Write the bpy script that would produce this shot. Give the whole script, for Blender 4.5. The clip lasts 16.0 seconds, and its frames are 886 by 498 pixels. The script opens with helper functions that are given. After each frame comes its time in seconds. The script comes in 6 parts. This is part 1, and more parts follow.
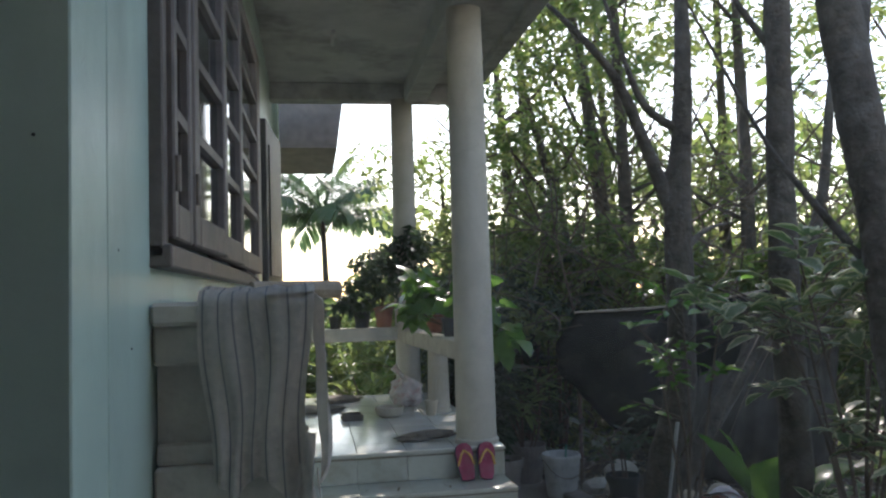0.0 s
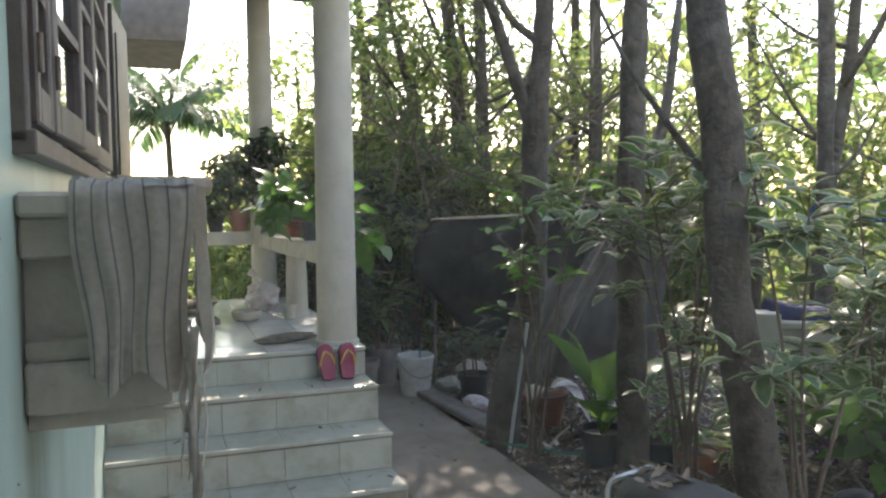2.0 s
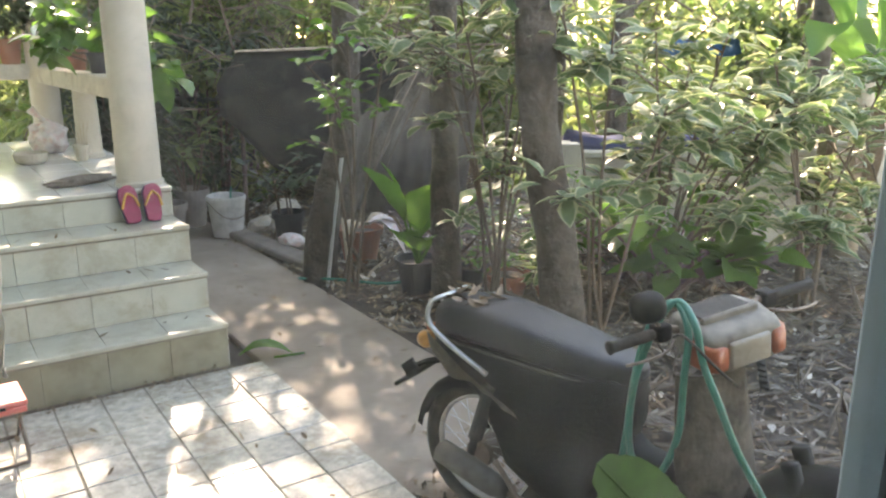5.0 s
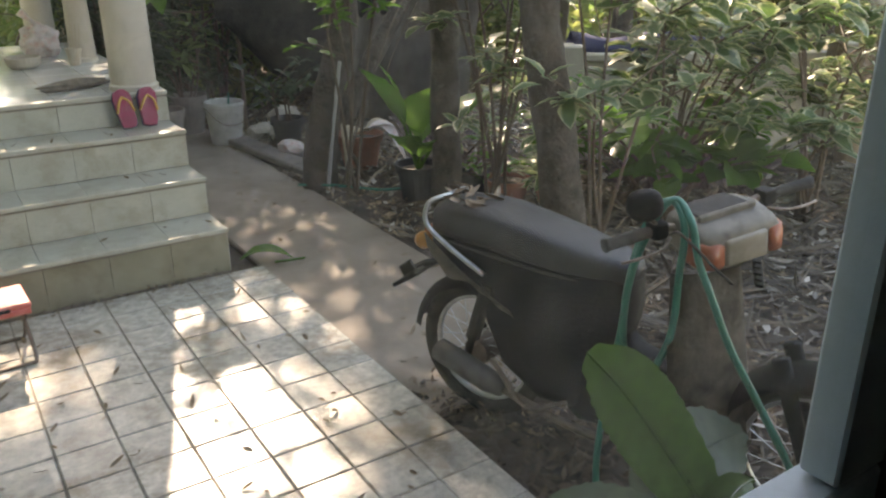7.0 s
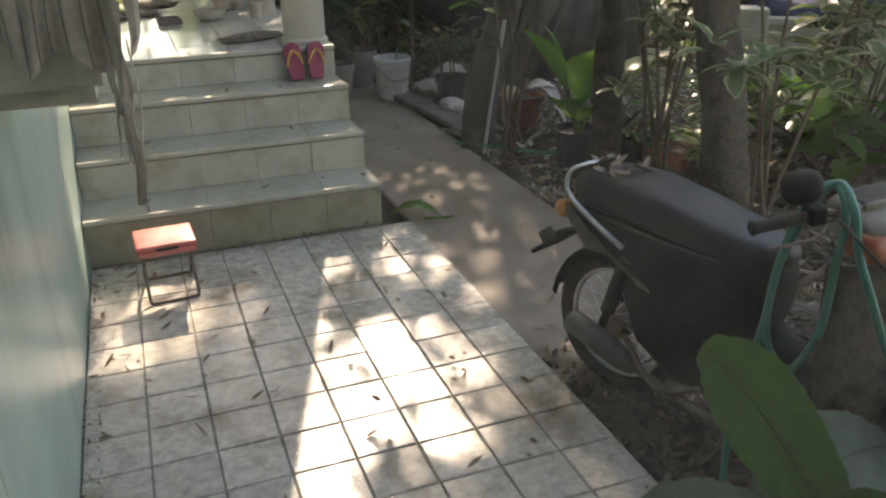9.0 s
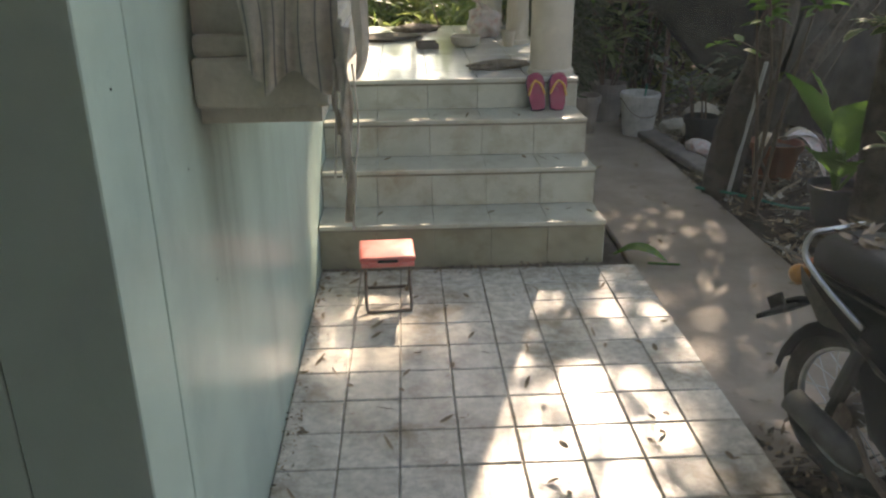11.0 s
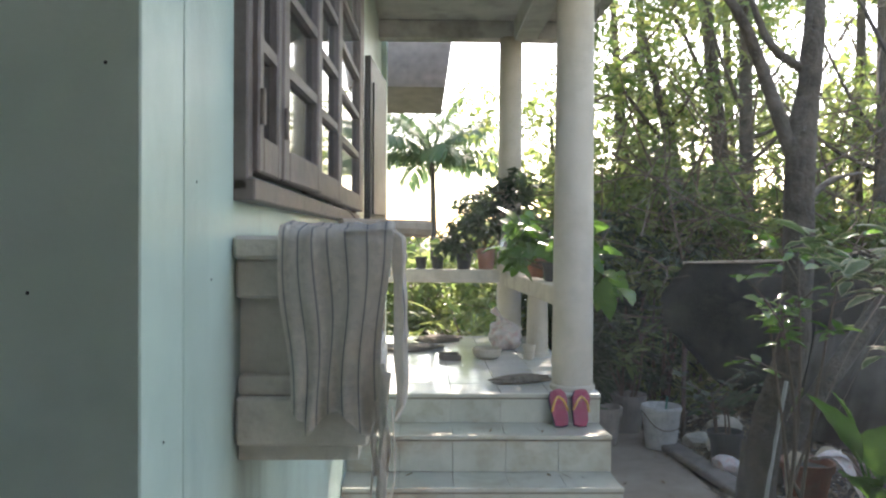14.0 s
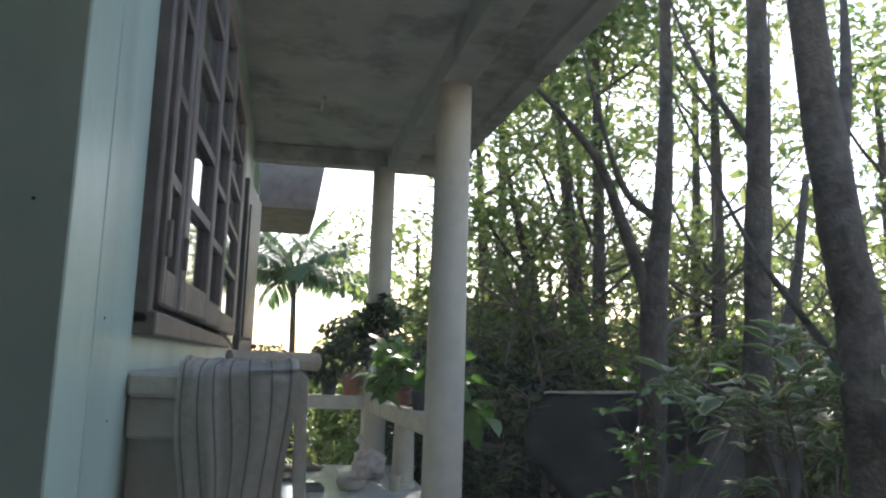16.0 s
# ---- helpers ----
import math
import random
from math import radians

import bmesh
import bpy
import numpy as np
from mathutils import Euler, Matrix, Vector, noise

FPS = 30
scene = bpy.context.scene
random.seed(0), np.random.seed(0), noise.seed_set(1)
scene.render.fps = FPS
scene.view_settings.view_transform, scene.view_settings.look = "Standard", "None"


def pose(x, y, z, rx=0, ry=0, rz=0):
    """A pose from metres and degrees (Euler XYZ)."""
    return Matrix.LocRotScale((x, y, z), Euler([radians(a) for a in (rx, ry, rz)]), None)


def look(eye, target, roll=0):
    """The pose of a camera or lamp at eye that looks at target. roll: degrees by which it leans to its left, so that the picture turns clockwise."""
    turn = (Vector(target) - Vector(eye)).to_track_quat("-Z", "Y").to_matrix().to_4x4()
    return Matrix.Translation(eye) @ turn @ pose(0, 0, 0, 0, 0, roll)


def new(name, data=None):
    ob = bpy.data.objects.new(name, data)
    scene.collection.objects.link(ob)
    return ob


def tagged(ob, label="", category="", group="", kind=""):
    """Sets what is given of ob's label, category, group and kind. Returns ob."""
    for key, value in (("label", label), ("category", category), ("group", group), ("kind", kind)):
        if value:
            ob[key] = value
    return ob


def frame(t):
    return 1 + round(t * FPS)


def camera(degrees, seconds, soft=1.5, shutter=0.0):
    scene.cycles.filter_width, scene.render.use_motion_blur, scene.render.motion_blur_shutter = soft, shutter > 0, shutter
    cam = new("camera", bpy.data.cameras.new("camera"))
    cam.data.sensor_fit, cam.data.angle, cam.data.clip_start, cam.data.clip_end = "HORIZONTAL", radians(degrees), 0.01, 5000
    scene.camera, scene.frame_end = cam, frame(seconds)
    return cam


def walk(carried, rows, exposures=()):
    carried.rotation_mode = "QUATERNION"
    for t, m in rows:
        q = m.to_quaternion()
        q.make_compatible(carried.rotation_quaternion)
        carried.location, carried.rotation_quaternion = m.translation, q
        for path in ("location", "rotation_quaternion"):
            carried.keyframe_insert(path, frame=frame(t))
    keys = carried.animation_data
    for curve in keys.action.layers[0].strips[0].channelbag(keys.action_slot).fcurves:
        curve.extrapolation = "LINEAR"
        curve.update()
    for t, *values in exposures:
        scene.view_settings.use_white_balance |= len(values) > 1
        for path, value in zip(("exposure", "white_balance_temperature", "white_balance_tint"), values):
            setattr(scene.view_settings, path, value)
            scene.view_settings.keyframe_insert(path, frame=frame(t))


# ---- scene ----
cam = camera(58.0, 16.0, soft=2.2)
PATH = [
    (0, (0.337, -3.388, 1.706), (0.663, -1.418, 1.818), -1.7),
    (0.5, (0.32, -3.388, 1.702), (0.731, -1.433, 1.777), -1.5),
    (1, (0.296, -3.393, 1.696), (0.788, -1.455, 1.714), -1.3),
    (1.5, (0.272, -3.396, 1.689), (0.855, -1.484, 1.644), -1.1),
    (2, (0.254, -3.394, 1.681), (0.936, -1.518, 1.558), -0.6),
    (2.5, (0.244, -3.382, 1.679), (1.018, -1.549, 1.475), -0.2),
    (3, (0.242, -3.365, 1.68), (1.101, -1.582, 1.395), -0.8),
    (3.5, (0.235, -3.353, 1.672), (1.181, -1.626, 1.321), -0.9),
    (4, (0.23, -3.345, 1.657), (1.259, -1.676, 1.263), 0.4),
    (6.5, (0.271, -3.361, 1.61), (1.342, -1.816, 0.926), 0.0),
    (7, (0.263, -3.361, 1.6), (1.284, -1.803, 0.872), -0.3),
    (7.5, (0.268, -3.374, 1.603), (1.213, -1.785, 0.839), -0.5),
    (8, (0.279, -3.376, 1.605), (1.127, -1.743, 0.82), -0.6),
    (10.5, (0.452, -3.351, 1.594), (0.704, -1.538, 0.788), -0.8),
    (11, (0.451, -3.326, 1.604), (0.533, -1.471, 0.859), -0.5),
    (11.5, (0.455, -3.326, 1.618), (0.396, -1.432, 0.977), -0.6),
    (12, (0.455, -3.337, 1.641), (0.336, -1.412, 1.112), -0.5),
    (12.5, (0.444, -3.334, 1.661), (0.284, -1.384, 1.246), -0.1),
    (13, (0.433, -3.331, 1.673), (0.316, -1.353, 1.402), -0.2),
    (13.5, (0.422, -3.328, 1.689), (0.398, -1.333, 1.545), -0.2),
    (14, (0.404, -3.337, 1.703), (0.455, -1.337, 1.675), 0.4),
    (14.5, (0.37, -3.33, 1.719), (0.478, -1.333, 1.766), 0.6),
    (15, (0.34, -3.326, 1.734), (0.509, -1.338, 1.874), 0.4),
    (15.5, (0.317, -3.336, 1.739), (0.59, -1.368, 1.961), 0.8),
    (16, (0.287, -3.355, 1.747), (0.684, -1.415, 2.025), 2.0),
]
EXPOSURES = [(0, 1.3, 6450, 17), (1.0, 1.76, 6650, 17), (2.0, 2.16, 7150, 18), (3.5, 3.07, 7750, 19), (4.2, 3.26, 7950, 19), (6.5, 2.64, 8450, 19), (8.0, 2.13, 8450, 19), (10.5, 1.88, 8250, 19), (11.5, 2.12, 8150, 19), (12.5, 2.71, 7650, 20), (13.5, 2.59, 7350, 20), (14.5, 2.22, 6850, 19), (15.0, 2.07, 6650, 19), (16.0, 1.5, 6450, 18)]
walk(cam, [(t, look(eye, target, roll)) for t, eye, target, roll in PATH], EXPOSURES)

# ---- light ----
SUN_AZ = radians(16)      # from +y towards +x
SUN_EL = radians(36)
world = bpy.data.worlds.new("world")
scene.world = world
world.use_nodes = True
wn = world.node_tree.nodes
wl = world.node_tree.links
sky = wn.new("ShaderNodeTexSky")
sky.sky_type = "NISHITA"
sky.sun_disc = False
sky.sun_elevation = SUN_EL
sky.sun_rotation = SUN_AZ
sky.dust_density = 0.7
sky.air_density = 1.3
bg = wn["Background"]
bg.inputs[1].default_value = 0.15
wl.new(sky.outputs[0], bg.inputs[0])
sun_data = bpy.data.lights.new("sun", "SUN")
sun_data.energy = 4.2
sun_data.angle = radians(0.8)
sun_data.color = (1.0, 0.94, 0.84)
sun = new("sun", sun_data)
sd = Vector((math.sin(SUN_AZ) * math.cos(SUN_EL), math.cos(SUN_AZ) * math.cos(SUN_EL), math.sin(SUN_EL)))
sun.rotation_euler = sd.to_track_quat("Z", "Y").to_euler()


# ---- materials ----
def mat(name, col, rough=0.7, metal=0.0, var=0.25, scale=6.0, bump=0.15, bump_scale=60.0, stain=None, stain_amt=0.5,
        stain_scale=2.0, per=0.0, island=0.0, spec=0.5, coords="Object"):
    m = bpy.data.materials.new(name)
    m.use_nodes = True
    n, l = m.node_tree.nodes, m.node_tree.links
    p = n["Principled BSDF"]
    p.inputs["Roughness"].default_value = rough
    p.inputs["Metallic"].default_value = metal
    p.inputs["Specular IOR Level"].default_value = spec
    tc = n.new("ShaderNodeTexCoord")
    geo = n.new("ShaderNodeNewGeometry")
    src = geo.outputs["Position"] if coords == "World" else tc.outputs[coords]
    n1 = n.new("ShaderNodeTexNoise")
    n1.inputs["Scale"].default_value = scale
    n1.inputs["Detail"].default_value = 6
    n1.inputs["Roughness"].default_value = 0.65
    l.new(src, n1.inputs["Vector"])
    ramp = n.new("ShaderNodeMapRange")
    ramp.inputs["From Min"].default_value = 0.3
    ramp.inputs["From Max"].default_value = 0.7
    ramp.inputs["To Min"].default_value = 1 - var
    ramp.inputs["To Max"].default_value = 1 + var
    l.new(n1.outputs[0], ramp.inputs[0])
    mul = n.new("ShaderNodeMix")
    mul.data_type = "RGBA"
    mul.blend_type = "MULTIPLY"
    mul.inputs[0].default_value = 1.0
    mul.inputs[6].default_value = (*col, 1)
    l.new(ramp.outputs[0], mul.inputs[7])
    out = mul.outputs[2]
    if stain is not None:
        n2 = n.new("ShaderNodeTexNoise")
        n2.inputs["Scale"].default_value = stain_scale
        n2.inputs["Detail"].default_value = 8
        n2.inputs["Roughness"].default_value = 0.7
        l.new(geo.outputs["Position"], n2.inputs["Vector"])
        r2 = n.new("ShaderNodeMapRange")
        r2.inputs["From Min"].default_value = 0.48
        r2.inputs["From Max"].default_value = 0.68
        r2.inputs["To Max"].default_value = stain_amt
        l.new(n2.outputs[0], r2.inputs[0])
        mx = n.new("ShaderNodeMix")
        mx.data_type = "RGBA"
        l.new(r2.outputs[0], mx.inputs[0])
        l.new(out, mx.inputs[6])
        mx.inputs[7].default_value = (*stain, 1)
        out = mx.outputs[2]
    if per or island:
        hs = n.new("ShaderNodeHueSaturation")
        mr = n.new("ShaderNodeMapRange")
        amt = per or island
        mr.inputs["To Min"].default_value = 1 - amt
        mr.inputs["To Max"].default_value = 1 + amt
        if per:
            oi = n.new("ShaderNodeObjectInfo")
            l.new(oi.outputs["Random"], mr.inputs[0])
        else:
            l.new(geo.outputs["Random Per Island"], mr.inputs[0])
        l.new(mr.outputs[0], hs.inputs["Value"])
        l.new(out, hs.inputs["Color"])
        out = hs.outputs[0]
    l.new(out, p.inputs["Base Color"])
    if bump:
        n3 = n.new("ShaderNodeTexNoise")
        n3.inputs["Scale"].default_value = bump_scale
        n3.inputs["Detail"].default_value = 5
        l.new(src, n3.inputs["Vector"])
        b = n.new("ShaderNodeBump")
        b.inputs["Strength"].default_value = bump
        b.inputs["Distance"].default_value = 0.02
        l.new(n3.outputs[0], b.inputs["Height"])
        l.new(b.outputs[0], p.inputs["Normal"])
    return m


def leaf_mat(name, col, col2, trans=0.45, rough=0.45, margin=None):
    m = bpy.data.materials.new(name)
    m.use_nodes = True
    n, l = m.node_tree.nodes, m.node_tree.links
    p = n["Principled BSDF"]
    p.inputs["Roughness"].default_value = rough
    geo = n.new("ShaderNodeNewGeometry")
    mx = n.new("ShaderNodeMix")
    mx.data_type = "RGBA"
    l.new(geo.outputs["Random Per Island"], mx.inputs[0])
    mx.inputs[6].default_value = (*col, 1)
    mx.inputs[7].default_value = (*col2, 1)
    nz = n.new("ShaderNodeTexNoise")
    nz.inputs["Scale"].default_value = 35
    l.new(geo.outputs["Position"], nz.inputs["Vector"])
    mr = n.new("ShaderNodeMapRange")
    mr.inputs["To Min"].default_value = 0.65
    mr.inputs["To Max"].default_value = 1.35
    l.new(nz.outputs[0], mr.inputs[0])
    mul = n.new("ShaderNodeMix")
    mul.data_type = "RGBA"
    mul.blend_type = "MULTIPLY"
    mul.inputs[0].default_value = 1
    l.new(mx.outputs[2], mul.inputs[6])
    l.new(mr.outputs[0], mul.inputs[7])
    out = mul.outputs[2]
    if margin is not None:
        at = n.new("ShaderNodeAttribute")
        at.attribute_name = "edge"
        m2 = n.new("ShaderNodeMix")
        m2.data_type = "RGBA"
        add = n.new("ShaderNodeMath")
        add.operation = "ADD"
        l.new(at.outputs["Fac"], add.inputs[0])
        nz2 = n.new("ShaderNodeMapRange")
        nz2.inputs["To Min"].default_value = -0.35
        nz2.inputs["To Max"].default_value = 0.35
        l.new(nz.outputs[0], nz2.inputs[0])
        l.new(nz2.outputs[0], add.inputs[1])
        r = n.new("ShaderNodeMapRange")
        r.inputs["From Min"].default_value = 0.6
        r.inputs["From Max"].default_value = 0.82
        l.new(add.outputs[0], r.inputs[0])
        l.new(r.outputs[0], m2.inputs[0])
        l.new(out, m2.inputs[6])
        m2.inputs[7].default_value = (*margin, 1)
        out = m2.outputs[2]
    l.new(out, p.inputs["Base Color"])
    tr = n.new("ShaderNodeBsdfTranslucent")
    br = n.new("ShaderNodeHueSaturation")
    br.inputs["Saturation"].default_value = 1.1
    br.inputs["Value"].default_value = 1.7
    l.new(out, br.inputs["Color"])
    l.new(br.outputs[0], tr.inputs[0])
    ms = n.new("ShaderNodeMixShader")
    ms.inputs[0].default_value = trans
    l.new(p.outputs[0], ms.inputs[1])
    l.new(tr.outputs[0], ms.inputs[2])
    l.new(ms.outputs[0], n["Material Output"].inputs[0])
    return m


M_TEAL = mat("teal_paint", (0.42, 0.54, 0.465), 0.4, var=0.07, scale=3, bump=0.1, bump_scale=25, stain=(0.25, 0.36, 0.33), stain_amt=0.5, stain_scale=1.3, coords="World")
tn, tk = M_TEAL.node_tree.nodes, M_TEAL.node_tree.links
tg = tn.new("ShaderNodeNewGeometry")
tmap = tn.new("ShaderNodeMapping")
tmap.inputs["Scale"].default_value = (1.6, 1.6, 0.2)
tk.new(tg.outputs["Position"], tmap.inputs["Vector"])
tz = tn.new("ShaderNodeTexNoise")
tz.inputs["Scale"].default_value = 2.2
tz.inputs["Detail"].default_value = 4
tk.new(tmap.outputs[0], tz.inputs["Vector"])
trg = tn.new("ShaderNodeMapRange")
trg.inputs["From Min"].default_value = 0.52
trg.inputs["From Max"].default_value = 0.72
trg.inputs["To Max"].default_value = 0.4
tk.new(tz.outputs[0], trg.inputs[0])
tmx = tn.new("ShaderNodeMix")
tmx.data_type = "RGBA"
tmx.inputs[7].default_value = (0.2, 0.25, 0.22, 1)
tp_ = tn["Principled BSDF"]
tk.new(trg.outputs[0], tmx.inputs[0])
tk.new(tp_.inputs["Base Color"].links[0].from_socket, tmx.inputs[6])
tk.new(tmx.outputs[2], tp_.inputs["Base Color"])
# dark run-off below the shelf
sx = tn.new("ShaderNodeSeparateXYZ")
tk.new(tg.outputs["Position"], sx.inputs[0])
masks = []
for axis, lo_, hi_ in ((1, -1.66, -1.5), (1, -1.1, -1.4), (2, 0.45, 1.05), (2, 1.32, 1.22)):
    mk = tn.new("ShaderNodeMapRange")
    mk.interpolation_type = "SMOOTHSTEP"
    mk.inputs["From Min"].default_value = lo_
    mk.inputs["From Max"].default_value = hi_
    tk.new(sx.outputs[axis], mk.inputs[0])
    masks.append(mk.outputs[0])
tmap2 = tn.new("ShaderNodeMapping")
tmap2.inputs["Scale"].default_value = (9, 9, 0.7)
tk.new(tg.outputs["Position"], tmap2.inputs["Vector"])
tz2 = tn.new("ShaderNodeTexNoise")
tz2.inputs["Scale"].default_value = 1.5
tz2.inputs["Detail"].default_value = 5
tk.new(tmap2.outputs[0], tz2.inputs["Vector"])
acc = tz2.outputs[0]
for mk in masks:
    mm = tn.new("ShaderNodeMath")
    mm.operation = "MULTIPLY"
    tk.new(acc, mm.inputs[0])
    tk.new(mk, mm.inputs[1])
    acc = mm.outputs[0]
tmx2 = tn.new("ShaderNodeMix")
tmx2.data_type = "RGBA"
tmx2.inputs[7].default_value = (0.1, 0.1, 0.08, 1)
tk.new(acc, tmx2.inputs[0])
tk.new(tmx.outputs[2], tmx2.inputs[6])
tk.new(tmx2.outputs[2], tp_.inputs["Base Color"])
M_TILE = mat("white_floor_tile", (0.55, 0.515, 0.45), 0.25, var=0.32, scale=24, bump=0.08, bump_scale=50, stain=(0.2, 0.155, 0.105), stain_amt=0.9, stain_scale=2.6, per=0.08, coords="World")
M_GROUT = mat("grout", (0.22, 0.19, 0.16), 0.9, var=0.3, scale=12, bump=0.3)
M_STEP = mat("step_tile", (0.46, 0.455, 0.385), 0.3, var=0.1, scale=6, bump=0.04, stain=(0.3, 0.25, 0.17), stain_amt=0.75, stain_scale=4.5, per=0.05, coords="World")
M_PORCH = mat("porch_tile", (0.66, 0.67, 0.64), 0.12, var=0.06, scale=4, bump=0.02, stain=(0.4, 0.38, 0.33), stain_amt=0.3, stain_scale=3, per=0.04, coords="World")
M_COL = mat("cream_column_paint", (0.5, 0.45, 0.37), 0.6, var=0.1, scale=5, bump=0.15, bump_scale=40, stain=(0.36, 0.31, 0.25), stain_amt=0.5, stain_scale=3, coords="World")
M_CONC = mat("old_concrete", (0.54, 0.49, 0.41), 0.8, var=0.2, scale=7, bump=0.3, bump_scale=40, stain=(0.34, 0.27, 0.2), stain_amt=0.7, stain_scale=4.5, coords="World")
M_PATH = mat("path_concrete", (0.27, 0.215, 0.172), 0.62, var=0.25, scale=3, bump=0.2, bump_scale=35, stain=(0.37, 0.31, 0.25), stain_amt=0.6, stain_scale=2.4, coords="World")
M_SOIL = mat("soil", (0.06, 0.046, 0.036), 0.95, var=0.5, scale=9, bump=0.8, bump_scale=30, stain=(0.16, 0.13, 0.1), stain_amt=0.8, stain_scale=5, coords="World")
M_CEIL = mat("ceiling_plaster", (0.42, 0.41, 0.38), 0.85, var=0.15, scale=3, bump=0.15, bump_scale=30, stain=(0.12, 0.12, 0.11), stain_amt=0.8, stain_scale=1.6, coords="World")
M_WOOD = mat("dark_window_wood", (0.115, 0.085, 0.072), 0.55, var=0.35, scale=14, bump=0.2, bump_scale=60, coords="World")
M_DOOR = mat("dark_door_wood", (0.025, 0.02, 0.018), 0.5, var=0.3, scale=10, bump=0.2, coords="World")
M_BARK = mat("bark", (0.075, 0.06, 0.047), 0.95, var=0.55, scale=14, bump=1.0, bump_scale=34, stain=(0.14, 0.125, 0.105), stain_amt=0.7, stain_scale=6, coords="World")
M_TWIG = mat("twig_bark", (0.12, 0.09, 0.065), 0.9, var=0.3, bump=0.3, coords="World")
M_WHITEWALL = mat("weathered_white_wall", (0.42, 0.385, 0.31), 0.85, var=0.15, scale=4, bump=0.2, stain=(0.2, 0.17, 0.12), stain_amt=0.7, stain_scale=1.6, coords="World")
M_TARP = mat("dark_tarpaulin", (0.028, 0.026, 0.023), 0.9, var=0.5, scale=22, bump=0.5, bump_scale=70, stain=(0.075, 0.068, 0.055), stain_amt=0.8, stain_scale=6, coords="World")
M_SHEET = mat("grey_fibre_cement", (0.16, 0.14, 0.12), 0.85, var=0.25, scale=6, bump=0.2, stain=(0.1, 0.09, 0.08), stain_amt=0.7, stain_scale=2.5, coords="World")
M_BLACK = mat("black_plastic", (0.007, 0.007, 0.0075), 0.6, spec=0.15, var=0.4, scale=14, bump=0.15, stain=(0.024, 0.021, 0.018), stain_amt=0.4, stain_scale=9, coords="World")
M_VINYL = mat("black_seat_vinyl", (0.015, 0.015, 0.017), 0.5, var=0.25, scale=12, bump=0.15, bump_scale=120, stain=(0.06, 0.056, 0.052), stain_amt=0.4, stain_scale=5, coords="World")
M_CHROME = mat("dull_chrome", (0.45, 0.45, 0.43), 0.36, metal=1.0, var=0.25, scale=20, bump=0.1, coords="World")
M_RUBBER = mat("tyre_rubber", (0.035, 0.033, 0.03), 0.85, var=0.3, scale=30, bump=0.3, stain=(0.13, 0.11, 0.09), stain_amt=0.6, stain_scale=10, coords="World")
M_STEEL = mat("rusty_steel", (0.2, 0.16, 0.13), 0.55, metal=0.6, var=0.4, scale=25, bump=0.2, coords="World")
M_CREAMPL = mat("cream_plastic", (0.22, 0.2, 0.155), 0.5, var=0.2, scale=14, bump=0.1, stain=(0.16, 0.13, 0.1), stain_amt=0.6, stain_scale=12, coords="World")
M_PEEL = mat("peeling_paint", (0.2, 0.175, 0.14), 0.7, var=0.25, scale=20, bump=0.3, stain=(0.03, 0.026, 0.022), stain_amt=1.0, stain_scale=7, coords="World")
M_ORANGE = mat("orange_lens", (0.36, 0.1, 0.045), 0.35, var=0.2, scale=20, bump=0.05, coords="World")
M_AMBER = mat("amber_lens", (0.5, 0.22, 0.05), 0.35, var=0.2, scale=20, bump=0.05, coords="World")
M_COWL = mat("dirty_cowl_plastic", (0.2, 0.185, 0.15), 0.6, var=0.25, scale=18, bump=0.1, stain=(0.07, 0.06, 0.05), stain_amt=0.85, stain_scale=13, coords="World")
M_LAMP = mat("dusty_lamp_glass", (0.3, 0.28, 0.23), 0.4, var=0.15, scale=16, bump=0.05, stain=(0.2, 0.17, 0.13), stain_amt=0.6, stain_scale=14, coords="World")
M_HOSE = mat("green_hose", (0.02, 0.17, 0.12), 0.42, var=0.2, scale=20, bump=0.05, coords="World")
M_PINK = mat("coral_plastic", (0.72, 0.16, 0.13), 0.45, var=0.1, scale=12, bump=0.05, stain=(0.8, 0.45, 0.4), stain_amt=0.35, stain_scale=16, coords="World")
M_FLOP = mat("crimson_rubber", (0.3, 0.035, 0.08), 0.7, var=0.25, scale=30, bump=0.1, stain=(0.36, 0.16, 0.18), stain_amt=0.5, stain_scale=28, coords="World")
M_STRAP = mat("yellow_strap", (0.6, 0.33, 0.08), 0.6, var=0.2, scale=30, bump=0.1, coords="World")
M_BUCKET = mat("white_bucket_plastic", (0.5, 0.49, 0.46), 0.5, var=0.15, scale=9, bump=0.05, stain=(0.25, 0.23, 0.2), stain_amt=0.6, stain_scale=14, coords="World")
M_TERRA = mat("terracotta", (0.3, 0.12, 0.075), 0.8, var=0.25, scale=12, bump=0.2, stain=(0.18, 0.14, 0.11), stain_amt=0.6, stain_scale=9, coords="World")
M_POTBLK = mat("black_pot_plastic", (0.03, 0.03, 0.032), 0.6, var=0.3, scale=9, bump=0.1, coords="World")
M_CLOTH = mat("grey_striped_cloth", (0.8, 0.73, 0.64), 0.95, var=0.15, scale=60, bump=0.5, bump_scale=400, coords="Object")
M_RAG = mat("dirty_rag", (0.2, 0.17, 0.14), 0.95, var=0.4, scale=18, bump=0.6, bump_scale=150)
M_BAG = mat("pale_plastic_bag", (0.62, 0.55, 0.53), 0.3, var=0.2, scale=14, bump=0.4, bump_scale=30, stain=(0.6, 0.2, 0.15), stain_amt=0.6, stain_scale=22, coords="World")
M_FRAME = mat("pale_blue_frame_paint", (0.42, 0.5, 0.57), 0.5, var=0.08, scale=8, bump=0.08, coords="World")
M_GASKET = mat("black_gasket", (0.012, 0.012, 0.012), 0.7, var=0.2, scale=20, bump=0.05)
